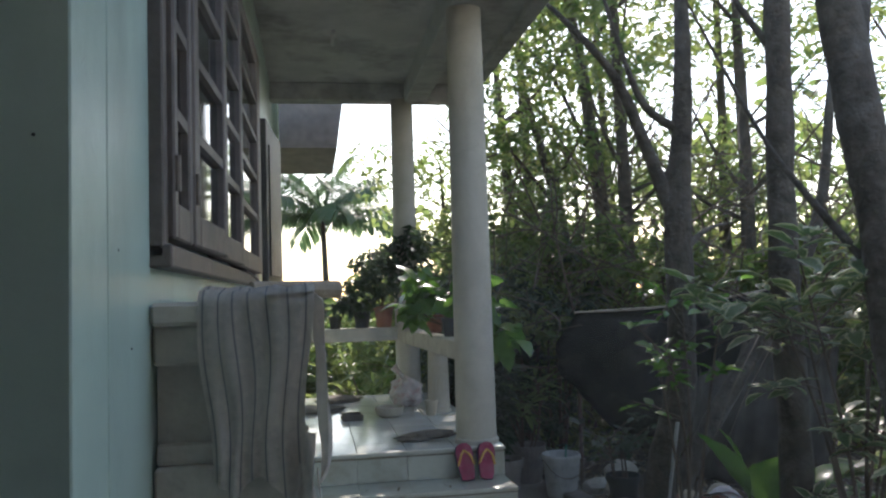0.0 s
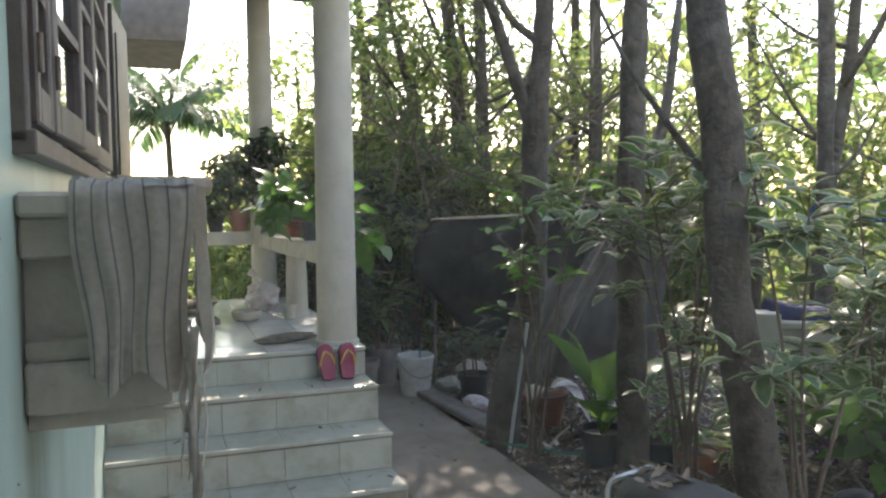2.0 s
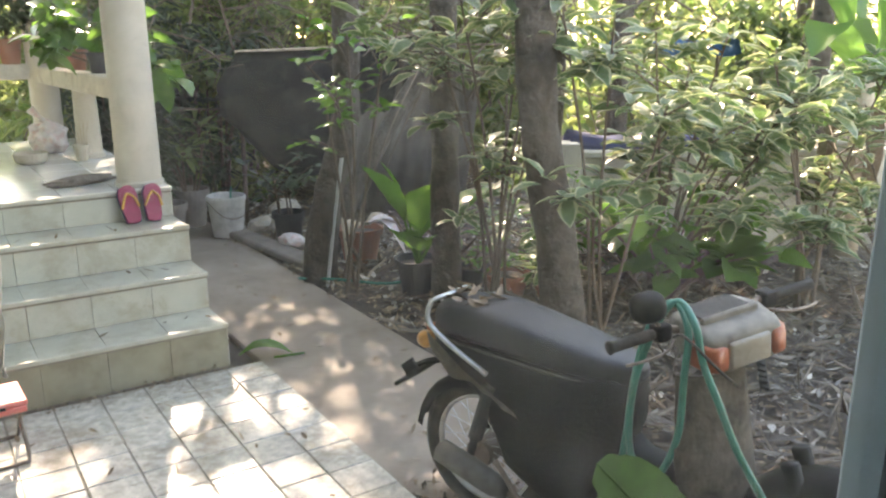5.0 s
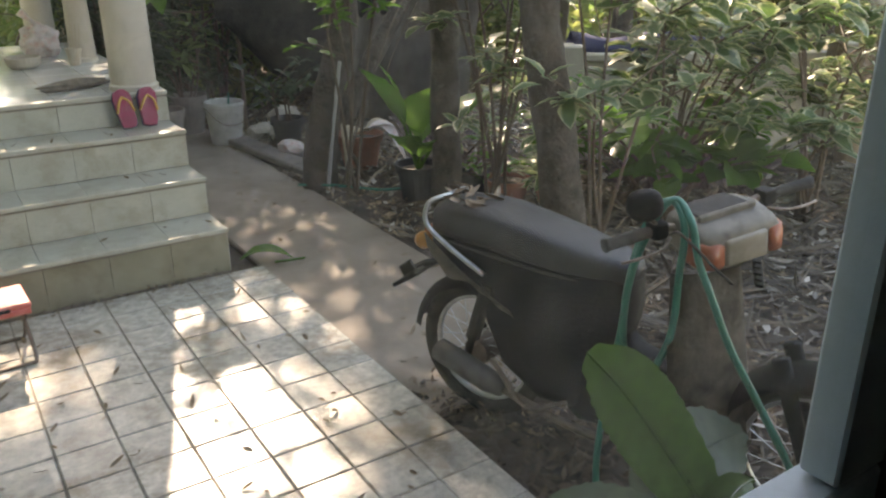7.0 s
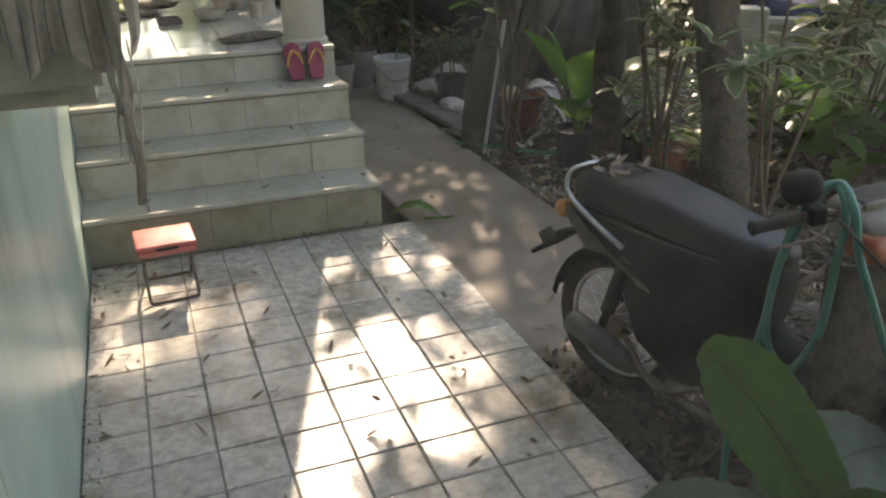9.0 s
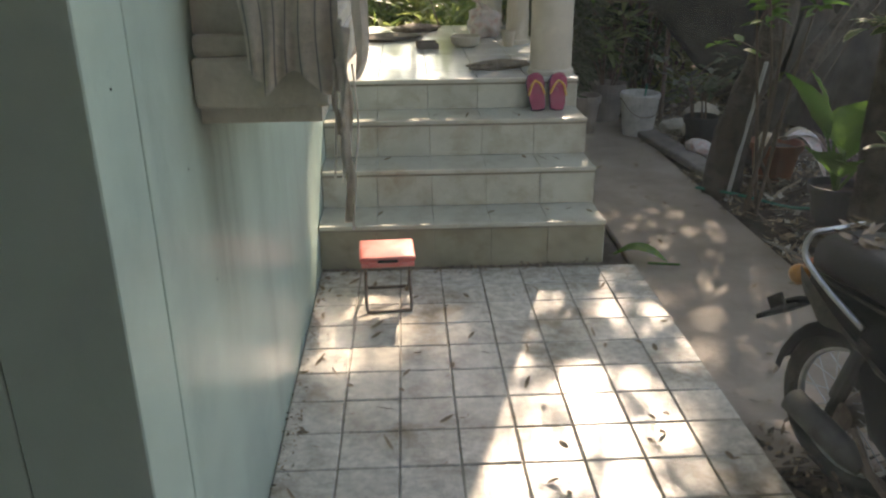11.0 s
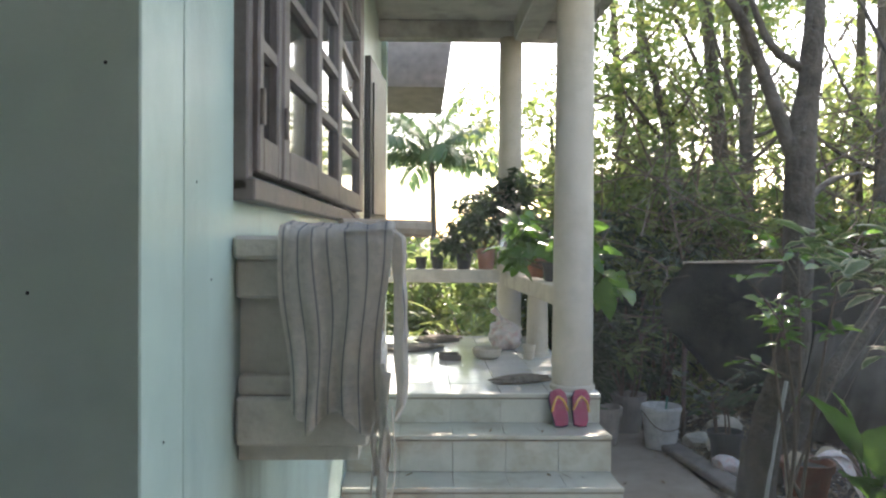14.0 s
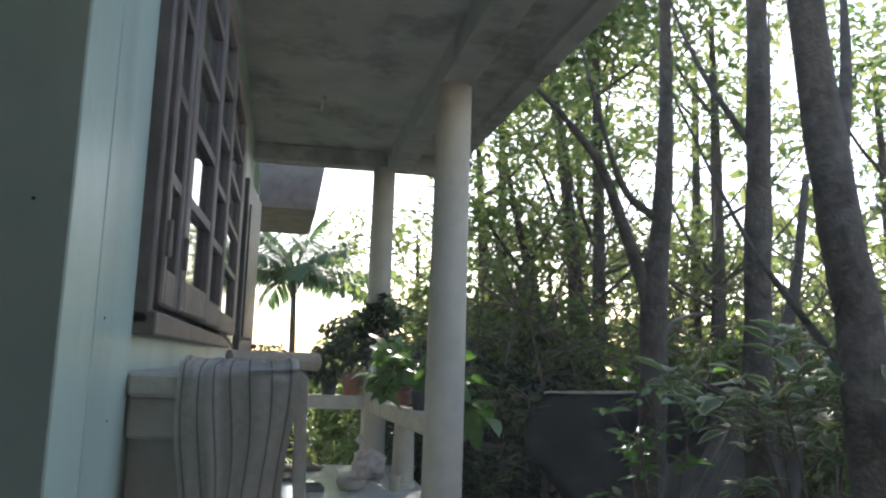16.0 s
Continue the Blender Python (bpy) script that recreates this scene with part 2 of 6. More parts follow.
M_ROOM = mat("room_plaster", (0.3, 0.3, 0.28), 0.9, var=0.1, scale=4, bump=0.1)
M_BLUETARP = mat("blue_tarpaulin", (0.03, 0.14, 0.3), 0.5, var=0.2, scale=5, bump=0.3, bump_scale=10, coords="World")
M_NAVY = mat("navy_sheet", (0.05, 0.055, 0.13), 0.7, var=0.3, scale=5, bump=0.3, bump_scale=12, coords="World")
M_PVC = mat("grey_pvc", (0.42, 0.41, 0.39), 0.55, var=0.15, scale=12, bump=0.05, coords="World")
M_DRY = mat("dry_leaf", (0.2, 0.145, 0.095), 0.8, var=0.3, scale=40, bump=0.3, island=0.8, coords="World")
M_CHIPW = mat("pale_wood", (0.36, 0.29, 0.21), 0.8, var=0.25, scale=20, bump=0.3, coords="World")
M_MUFFLER = mat("dull_exhaust_paint", (0.13, 0.125, 0.115), 0.6, metal=0.3, var=0.3, scale=14, bump=0.1, stain=(0.07, 0.055, 0.045), stain_amt=0.7, stain_scale=9, coords="World")
# Darker copy of the dry leaf colour, for the ground under the motorcycle.
M_DRYDARK = mat("darker_dry_leaf", (0.09, 0.066, 0.046), 0.8, var=0.3, scale=40, bump=0.3, island=0.8, coords="World")
M_STEPLOW = mat("splashed_step_tile", (0.27, 0.25, 0.18), 0.4, var=0.15, scale=6, bump=0.05, stain=(0.16, 0.125, 0.075), stain_amt=0.8, stain_scale=5, per=0.05, coords="World")
M_PALE = mat("bleached_leaf", (0.36, 0.32, 0.27), 0.7, var=0.25, scale=40, bump=0.3, island=0.5, coords="World")
M_STRAW = mat("grey_straw", (0.14, 0.115, 0.09), 0.85, var=0.25, scale=20, bump=0.2, island=0.6, coords="World")
M_STONE = mat("kerb_stone", (0.2, 0.17, 0.15), 0.85, var=0.3, scale=9, bump=0.4, coords="World")
L_HEDGE = leaf_mat("hedge_leaf", (0.06, 0.1, 0.036), (0.14, 0.18, 0.065), 0.5)
# Lighter copy of the hedge leaf, with sunlight put into its colour.
L_BRIGHT = leaf_mat("sunlit_leaf", (0.08, 0.135, 0.04), (0.2, 0.22, 0.085), 0.55)
L_DARK = leaf_mat("dark_leaf", (0.03, 0.05, 0.026), (0.055, 0.08, 0.04), 0.3)
L_VAR = leaf_mat("variegated_leaf", (0.06, 0.105, 0.035), (0.1, 0.145, 0.05), 0.36, 0.4, margin=(0.33, 0.34, 0.19))
L_BIG = leaf_mat("broad_leaf", (0.07, 0.15, 0.035), (0.105, 0.195, 0.05), 0.4, 0.26)
L_GREYLEAF = leaf_mat("dusty_leaf", (0.07, 0.1, 0.06), (0.1, 0.13, 0.085), 0.3, 0.5)
L_FORE = leaf_mat("deep_green_leaf", (0.05, 0.11, 0.034), (0.062, 0.13, 0.04), 0.22, 0.22)
L_PALM = leaf_mat("palm_leaf", (0.08, 0.135, 0.07), (0.13, 0.18, 0.09), 0.5)
glass = bpy.data.materials.new("window_glass")
glass.use_nodes = True
gp = glass.node_tree.nodes["Principled BSDF"]
gp.inputs["Base Color"].default_value = (0.02, 0.022, 0.022, 1)
gp.inputs["Roughness"].default_value = 0.04
gp.inputs["Specular IOR Level"].default_value = 0.8


# ---- mesh helpers ----
def to_mesh(bm, name, material, smooth=False):
    me = bpy.data.meshes.new(name)
    bm.to_mesh(me)
    bm.free()
    me.materials.append(material)
    if smooth:
        me.shade_smooth()
    return me


def part(name, bm, material, parent=None, label="", smooth=False):
    ob = new(name, to_mesh(bm, name, material, smooth))
    if parent is not None:
        ob.parent = parent
    if label:
        ob["label"] = label
    return ob


def piece(name, me, parent, m):
    ob = new(name, me)
    ob.parent = parent
    ob.matrix_basis = m
    return ob


def thing(name, x=0, y=0, z=0, rz=0, label="", category="", group="", kind=""):
    ob = new(name)
    ob.empty_display_size = 0.05
    ob.matrix_basis = pose(x, y, z, 0, 0, rz)
    return tagged(ob, label, category, group, kind)


def box(x0, x1, y0, y1, z0, z1, bevel=0.0, bm=None, seg=1):
    own = bm is None
    b = bmesh.new()
    bmesh.ops.create_cube(b, size=1.0)
    for v in b.verts:
        v.co = Vector(((x0 + x1) / 2 + v.co.x * (x1 - x0), (y0 + y1) / 2 + v.co.y * (y1 - y0), (z0 + z1) / 2 + v.co.z * (z1 - z0)))
    if bevel:
        bmesh.ops.bevel(b, geom=b.edges[:], offset=bevel, segments=seg, affect="EDGES", profile=0.6)
    if own:
        return b
    merge(bm, b)
    return bm


def merge(bm, b):
    me = bpy.data.meshes.new("tmp")
    b.to_mesh(me)
    b.free()
    bm.from_mesh(me)
    bpy.data.meshes.remove(me)


def moved(bm, m):
    bmesh.ops.transform(bm, matrix=m, verts=bm.verts[:])
    return bm


def tube(pts, radii, sides=8, bm=None, cap=True, wob=0.0, rng=None):
    """A tapered tube along points."""
    bm = bm or bmesh.new()
    pts = [Vector(p) for p in pts]
    if not hasattr(radii, "__len__"):
        radii = [radii] * len(pts)
    radii = [float(r) for r in radii]
    rings = []
    ref = None
    for i, p in enumerate(pts):
        d = (pts[min(i + 1, len(pts) - 1)] - pts[max(i - 1, 0)]).normalized()
        if ref is None:
            ref = d.orthogonal().normalized()
        ref = (ref - d * ref.dot(d)).normalized()
        side = d.cross(ref)
        ring = []
        for k in range(sides):
            a = 2 * math.pi * k / sides
            r = radii[i] * (1 + (rng.uniform(-wob, wob) if rng else 0))
            ring.append(bm.verts.new(p + r * (math.cos(a) * ref + math.sin(a) * side)))
        rings.append(ring)
    for a, b in zip(rings, rings[1:]):
        for k in range(sides):
            bm.faces.new((a[k], a[(k + 1) % sides], b[(k + 1) % sides], b[k]))
    if cap:
        bm.faces.new(rings[0][::-1])
        bm.faces.new(rings[-1])
    return bm


def spline(pts, n=6):
    """Points on a smooth line through the given ones."""
    P = [Vector(p) for p in pts]
    P = [2 * P[0] - P[1]] + P + [2 * P[-1] - P[-2]]
    out = []
    for i in range(1, len(P) - 2):
        a, b, c, d = P[i - 1], P[i], P[i + 1], P[i + 2]
        for k in range(n):
            t = k / n
            out.append(0.5 * (2 * b + (c - a) * t + (2 * a - 5 * b + 4 * c - d) * t * t + (3 * b - a - 3 * c + d) * t ** 3))
    out.append(P[-2])
    return out


def lathe(profile, sides=24, bm=None, cap=True):
    """Turned shape from (radius, height) pairs."""
    bm = bm or bmesh.new()
    rings = []
    for r, z in profile:
        rings.append([bm.verts.new((r * math.cos(2 * math.pi * k / sides), r * math.sin(2 * math.pi * k / sides), z)) for k in range(sides)])
    for a, b in zip(rings, rings[1:]):
        for k in range(sides):
            bm.faces.new((a[k], a[(k + 1) % sides], b[(k + 1) % sides], b[k]))
    if cap:
        bm.faces.new(rings[0][::-1])
        bm.faces.new(rings[-1])
    return bm


def hull_shape(sections, sides=12, bm=None):
    """A closed smooth body from sections (x, y-centre, z-centre, half width, half height, squareness)."""
    bm = bm or bmesh.new()
    rings = []
    for x, yc, zc, w, h, sq in sections:
        ring = []
        for k in range(sides):
            a = 2 * math.pi * (k + 0.5) / sides
            c, s = math.cos(a), math.sin(a)
            e = 2.0 / sq
            ring.append(bm.verts.new((x, yc + w * math.copysign(abs(c) ** e, c), zc + h * math.copysign(abs(s) ** e, s))))
        rings.append(ring)
    for a, b in zip(rings, rings[1:]):
        for k in range(sides):
            bm.faces.new((a[k], a[(k + 1) % sides], b[(k + 1) % sides], b[k]))
    bm.faces.new(rings[0][::-1])
    bm.faces.new(rings[-1])
    bmesh.ops.recalc_face_normals(bm, faces=bm.faces[:])
    return bm


def leaf_mesh(name, base, way, up, length, width, material, edge=False, droop=0.25, simple=False):
    """Many leaves at once: arrays of base points, directions, up-vectors, lengths and widths. Each is an arched, folded blade."""
    n = len(base)
    way = way / np.linalg.norm(way, axis=1, keepdims=True)
    side = np.cross(way, up)
    side /= np.linalg.norm(side, axis=1, keepdims=True) + 1e-9
    nor = np.cross(side, way)
    L, W = length[:, None], width[:, None]
    if simple:
        v = np.stack([base, base + way * L * 0.45 + side * W / 2 + nor * W * 0.12, base + way * L - nor * L * droop, base + way * L * 0.45 - side * W / 2 + nor * W * 0.12], 1)
        f = np.array([[0, 1, 2], [0, 2, 3]])
        ed = np.zeros((n, 4))
    else:
        mid = lambda s: base + way * L * s - nor * L * droop * s * s  # noqa: E731
        rows = [mid(0.0)]
        ed = [np.zeros(n)]
        for s, w in ((0.22, 0.72), (0.5, 1.0), (0.78, 0.66)):
            c = mid(s)
            rows += [c + side * W / 2 * w + nor * W * 0.16 * w, c, c - side * W / 2 * w + nor * W * 0.16 * w]
            ed += [np.ones(n), np.zeros(n), np.ones(n)]
        rows.append(mid(1.0))
        ed.append(np.ones(n) * 0.8)
        v = np.stack(rows, 1)
        ed = np.stack(ed, 1)
        f = np.array([[0, 1, 2], [0, 2, 3], [1, 4, 5], [1, 5, 2], [2, 5, 6], [2, 6, 3], [4, 7, 8], [4, 8, 5], [5, 8, 9], [5, 9, 6], [7, 10, 8], [8, 10, 9]])
    k = v.shape[1]
    faces = (f[None] + (np.arange(n) * k)[:, None, None]).reshape(-1, 3)
    me = bpy.data.meshes.new(name)
    me.from_pydata(v.reshape(-1, 3).tolist(), [], faces.tolist())
    if edge:
        a = me.attributes.new("edge", "FLOAT", "POINT")
        a.data.foreach_set("value", ed.ravel().astype(np.float32))
    me.materials.append(material)
    me.shade_smooth()
    return me


def rand_dirs(rng, n, flat=0.5):
    d = rng.normal(size=(n, 3))
    d[:, 2] *= flat
    return d / np.linalg.norm(d, axis=1, keepdims=True)


def crown_points(rng, centres, radii, n, shell=0.5):
    """Points in clumps round the given centres."""
    c = np.asarray(centres, float)
    r = np.asarray(radii, float)
    k = rng.choice(len(c), n, p=r ** 2 / (r ** 2).sum())
    d = rand_dirs(rng, n, 1.0)
    return c[k] + d * (r[k] * rng.uniform(shell, 1.0, n) ** 0.6)[:, None] * np.array([1, 1, 0.75])


def foliage(name, rng, centres, radii, n, size, material, parent=None, aspect=0.45, flat=0.5, simple=True, edge=False, shell=0.3, droop=0.25):
    p = crown_points(rng, centres, radii, n, shell)
    way = rand_dirs(rng, n, flat) + np.array([0, 0, -0.15])
    up = np.array([0, 0, 1.0]) + rng.normal(size=(n, 3)) * 0.45
    L = size * rng.uniform(0.6, 1.3, n)
    ob = new(name, leaf_mesh(name, p, way, up, L, L * aspect * rng.uniform(0.8, 1.2, n), material, edge, droop, simple))
    if parent is not None:
        ob.parent = parent
    return ob
# ---- setting ----
PORCH_Z = 0.805
TREADS = [(0.42, 0.235), (0.70, 0.435), (0.97, 0.635), (1.26, PORCH_Z)]   # nose y, top z
STAIR_X = 1.44
RG = np.random.default_rng(11)

bm = bmesh.new()
bmesh.ops.create_grid(bm, x_segments=120, y_segments=120, size=1.0)
for v in bm.verts:
    x, y = v.co.x, v.co.y
    X = math.copysign(abs(x) ** 3, x) * 400 + x * 6 + 3
    Y = math.copysign(abs(y) ** 3, y) * 400 + y * 6 + 1
    far = max(0.0, X - 2.7)
    bump = 0.025 * noise.noise((X * 2.2, Y * 2.2, 0)) + 0.012 * noise.noise((X * 7, Y * 7, 2))
    v.co = Vector((X, Y, -0.055 + (bump + min(far, 3) * 0.012 if X > 2.45 else 0)))
ground = tagged(part("ground", bm, M_SOIL, smooth=True), "dark garden soil under dry leaf litter", "ground", kind="structure")

terrace = tagged(part("terrace", box(0, 1.6, -2.9, 0.41, -0.1, -0.006), M_GROUT), "low terrace slab with dirty grout joints", "terrace", kind="structure")
path = tagged(part("path", box(1.603, 2.42, -1.25, 9.0, -0.12, -0.025, 0.01), M_PATH), "brown weathered concrete garden path", "path", kind="structure")

# stairs and porch
stairs = thing("stairs", 0, 0, 0, label="four pale tiled porch steps with stained edges", category="stairs", kind="structure")
bm = bmesh.new()
for i, (y, z) in enumerate(TREADS):
    y1 = TREADS[i + 1][0] + 0.01 if i < 3 else 1.30
    box(0.002, STAIR_X - 0.012, y + 0.012, y1, -0.08 if i == 0 else TREADS[i - 1][1] - 0.05, z - 0.012, bm=bm)
part("core", bm, M_GROUT, stairs)
porch = tagged(part("porch", box(0.002, STAIR_X - 0.012, 1.30, 4.05, -0.08, PORCH_Z - 0.012), M_GROUT), "raised porch slab beside the house", "porch", kind="structure")

# house walls
wall = tagged(part("wall_east", box(-0.16, -0.02, -2.16, -1.62, -0.1, 3.7), M_TEAL), "teal painted house wall", "wall", kind="structure")
for y0, y1, z0, z1 in ((-1.62, 1.2, -0.1, 1.8), (-1.62, 1.2, 3.12, 3.7), (1.2, 4.35, -0.1, 3.7)):
    part("panel", box(-0.16, -0.003, y0, y1, z0, z1), M_TEAL, wall)
part("board", box(-0.02, 0, -2.18, -1.977, -0.1, 3.7, 0.002), M_TEAL, wall)
part("board", box(-0.02, 0, -1.97, -1.62, -0.1, 3.7, 0.002), M_TEAL, wall)
part("pillar", box(-0.16, 0.05, 4.353, 4.55, -0.1, 3.7, 0.006), M_TEAL, wall)
wall_s = tagged(part("wall_south", box(-3.5, -0.022, -2.16, -2.1, -0.1, 3.7), M_TEAL), "teal boarded wall in shade", "wall", kind="structure")
for x0, x1 in ((-0.205, -0.001), (-0.46, -0.208), (-1.1, -0.463), (-1.9, -1.107), (-2.7, -1.907), (-3.5, -2.707)):
    part("board", box(x0, x1, -2.181, -2.16, -0.1, 3.7, 0.002), M_TEAL, wall_s)
nail = to_mesh(lathe([(0.0022, 0), (0.003, 0.001), (0.0006, 0.002)], 8), "nail_head", M_GASKET)
for x, z in ((-0.16, 1.62), (-0.05, 1.95), (-0.3, 1.45), (-0.42, 1.8), (-0.28, 1.1)):
    piece("nail_head", nail, wall_s, pose(x, -2.181, z, 90, 0, 0))
for y, z in ((-2.08, 1.38), (-1.9, 1.8), (-1.72, 1.15), (-1.8, 1.62), (-1.6, 0.85)):
    piece("nail_head", nail, wall, pose(0.0, y, z, 0, 90, 0))
back = tagged(part("wall_inner", box(-3.5, -3.4, -2.1, 4.5, -0.1, 3.7), M_ROOM), "plain inner house wall", "wall", kind="structure")
tagged(part("wall_north", box(-3.5, -0.16, 4.4, 4.5, -0.1, 3.7), M_TEAL), "teal end wall of the house", "wall", kind="structure")
tagged(part("floor_house", box(-3.4, -0.16, -2.1, 4.4, 0.6, PORCH_Z), M_ROOM), "plain inner house floor", "floor", kind="structure")

# porch ceiling and beams
bm = box(-3.5, 1.86, -0.9, 4.25, 3.66, 3.78)
ceiling = tagged(part("ceiling", bm, M_CEIL), "grey stained porch ceiling slab", "ceiling", kind="structure")
beam = tagged(part("beam", box(0.0, 1.86, 3.86, 4.04, 3.50, 3.657, 0.008), M_CEIL), "plastered porch beam", "beam", kind="structure")
tagged(part("beam", box(1.21, 1.41, -0.9, 3.857, 3.47, 3.658, 0.008), M_CEIL), "plastered porch beam over the columns", "beam", kind="structure")
bm = box(1.80, 1.92, -0.9, 4.3, 3.60, 3.86, 0.01)
tagged(part("trim", bm, M_CEIL), "roof edge board", "trim", kind="structure")
# Unseen slab and passage end wall, added to keep light off the south wall.
tagged(part("shade_roof_house", box(-3.5, 0.06, -3.1, -0.905, 3.705, 3.8), M_CEIL), "unseen grey roof slab added to shade the south wall", "roof", kind="structure")
tagged(part("shade_wall_side", box(-2.6, -2.5, -2.93, -2.185, -0.1, 3.7), M_TEAL), "unseen plain wall added to close and shade the side passage", "wall", kind="structure")
# eave of the rear wing
bm = bmesh.new()
box(-0.6, 0.66, 5.0, 6.8, 3.27, 4.2, bm=bm)
for v in bm.verts:
    if v.co.x > 0:
        v.co.x += 0.14 * (v.co.z - 3.5)
eave = tagged(part("eave", bm, M_STONE), "dark underside of the rear roof eave", "eave", kind="structure")
part("fascia", box(0.1, 0.72, 4.97, 4.998, 3.98, 4.06, 0.004), M_PVC, eave)


def column(x, y, r0, r1, z0, z1, name, label):
    c = thing(name, x, y, z0, label=label, category="column", kind="structure")
    h = z1 - z0
    part("shaft", lathe([(r0, 0.0)] + [(r0 + (r1 - r0) * k / 8, 0.03 + (h - 0.03) * k / 8) for k in range(9)], 32), M_COL, c, smooth=True)
    part("foot", lathe([(r0 + 0.002, -0.0), (r0 + 0.012, 0.0), (r0 + 0.012, 0.025), (r0 + 0.002, 0.035)], 32), M_COL, c)
    return c


column(1.305, 1.42, 0.122, 0.108, PORCH_Z, 3.475, "column", "tall round cream porch column, dirt-streaked")
column(1.19, 3.90, 0.112, 0.102, PORCH_Z, 3.505, "column", "tall round porch column at the back")
column(1.285, 2.75, 0.085, 0.075, PORCH_Z, 1.275, "column", "short round cream post under the railing")
rail = thing("railing", 0, 0, 0, label="grey concrete porch railing beam", category="railing", kind="structure")
part("rail", box(0.0, 1.1, 3.84, 3.97, 1.30, 1.42, 0.008), M_CONC, rail)
b = box(-0.065, 0.065, 0, 2.25, 1.275, 1.40, 0.008)
part("rail", moved(b, pose(1.32, 1.55, 0, 0, 0, 3.0)), M_CONC, rail)

# house window in the teal wall
win = thing("window_1", 0, 0, 0, label="dark wooden casement window with small panes", category="window", kind="structure")
bm = bmesh.new()
for a in (box(-0.1, 0.03, -1.62, -1.57, 1.8, 3.12, 0.004), box(-0.1, 0.03, 1.14, 1.2, 1.8, 3.12, 0.004), box(-0.1, 0.045, -1.62, 1.2, 1.78, 1.83, 0.004), box(-0.1, 0.03, -1.57, 1.14, 3.06, 3.12, 0.004)):
    merge(bm, a)
part("window_frame", bm, M_WOOD, win)
ROWS = 5
for y0, y1, st, swing in ((-1.57, -1.29, 0.05, 0), (-1.29, -0.71, 0.075, 2.5), (-0.71, -0.06, 0.085, 2.0), (-0.06, 1.14, 0.2, 1.0)):
    s = bmesh.new()
    w = y1 - y0
    box(0.0, 0.045, 0.002, st, 1.845, 3.05, 0.005, s)
    box(0.0, 0.045, w - st, w - 0.002, 1.845, 3.05, 0.005, s)
    box(0.0, 0.045, st, w - st, 1.845, 1.93, 0.005, s)
    box(0.0, 0.045, st, w - st, 2.97, 3.05, 0.005, s)
    for r in range(1, ROWS):
        zc = 1.93 + 1.04 * r / ROWS
        box(0.004, 0.04, st, w - st, zc - 0.014, zc + 0.014, bm=s)
    lf = part("casement", s, M_WOOD, win)
    lf.matrix_basis = pose(0.005 if swing else 0.0, y0, 0, 0, 0, -swing)
    for r in range(ROWS):
        za, zb = 1.93 + 1.04 * r / ROWS, 1.93 + 1.04 * (r + 1) / ROWS
        part("pane", box(0.018, 0.022, st - 0.004, w - st + 0.004, za + 0.002, zb - 0.002), glass, lf)
    part("hinge", tube([(0.05, 0.012, 1.95), (0.05, 0.012, 2.03)], 0.007, 8), M_STEEL, lf)
    part("hinge", tube([(0.05, 0.012, 2.85), (0.05, 0.012, 2.93)], 0.007, 8), M_STEEL, lf)
part("stay_hook", tube(spline([(0.045, 0.3, 1.84), (0.09, 0.32, 1.8), (0.11, 0.33, 1.76)], 4), 0.005, 6), M_STEEL, win)
door = thing("door_1", 0.03, 1.75, PORCH_Z, -4, label="dark wooden door leaf standing open", category="door", kind="structure")
bm = box(0, 0.04, 0, 0.85, 0.01, 2.05, 0.004)
box(0.04, 0.05, 0.1, 0.75, 0.15, 0.9, 0.004, bm)
box(0.04, 0.05, 0.1, 0.75, 1.05, 1.9, 0.004, bm)
dl = part("leaf", bm, M_DOOR, door)
part("door_handle", moved(lathe([(0.012, 0), (0.02, 0.01), (0.02, 0.03), (0.008, 0.04)], 12), pose(0.04, 0.78, 1.0, 0, 90, 0)), M_STEEL, door)

# the room from which the view is taken, and its window
for nm, a in (("wall_west_room", (-1.6, -1.5, -5.6, -3.03, -0.1, 2.9)), ("wall_east_room", (2.4, 2.5, -5.6, -3.03, -0.1, 2.9)), ("wall_south_room", (-1.6, 2.5, -5.7, -5.6, -0.1, 2.9)),
              ("wall_front_left", (-1.6, -0.75, -3.03, -2.93, -0.1, 2.9)), ("wall_front_right", (1.09, 2.5, -3.03, -2.93, -0.1, 2.9)),
              ("wall_front_sill", (-0.75, 1.09, -3.03, -2.93, -0.1, 0.99)), ("wall_front_head", (-0.75, 1.09, -3.03, -2.93, 2.35, 2.9))):
    tagged(part(nm, box(*a), M_ROOM), "plain plastered room wall", "wall", kind="structure")
tagged(part("floor_room", box(-1.5, 2.4, -5.6, -3.03, -0.1, 0.15), M_ROOM), "plain room floor", "floor", kind="structure")
tagged(part("ceiling_room", box(-1.6, 2.5, -5.7, -2.93, 2.9, 3.0), M_ROOM), "plain room ceiling", "ceiling", kind="structure")
# Overhang out of view, added to block light from above the window.
tagged(part("shade_roof_room", box(-1.6, 2.6, -2.928, -2.3, 2.88, 2.97, 0.008), M_CEIL), "unseen narrow overhang added to shade the wall and plants outside", "roof", kind="structure")
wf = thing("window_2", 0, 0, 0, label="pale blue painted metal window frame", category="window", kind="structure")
part("window_frame", box(0.965, 1.055, -3.02, -2.975, 1.07, 2.33, 0.004), M_FRAME, wf)
part("window_frame", box(-0.75, -0.66, -3.02, -2.975, 1.07, 2.33, 0.004), M_FRAME, wf)
part("window_sill", box(-0.75, 1.055, -3.02, -2.965, 1.0, 1.065, 0.004), M_FRAME, wf)
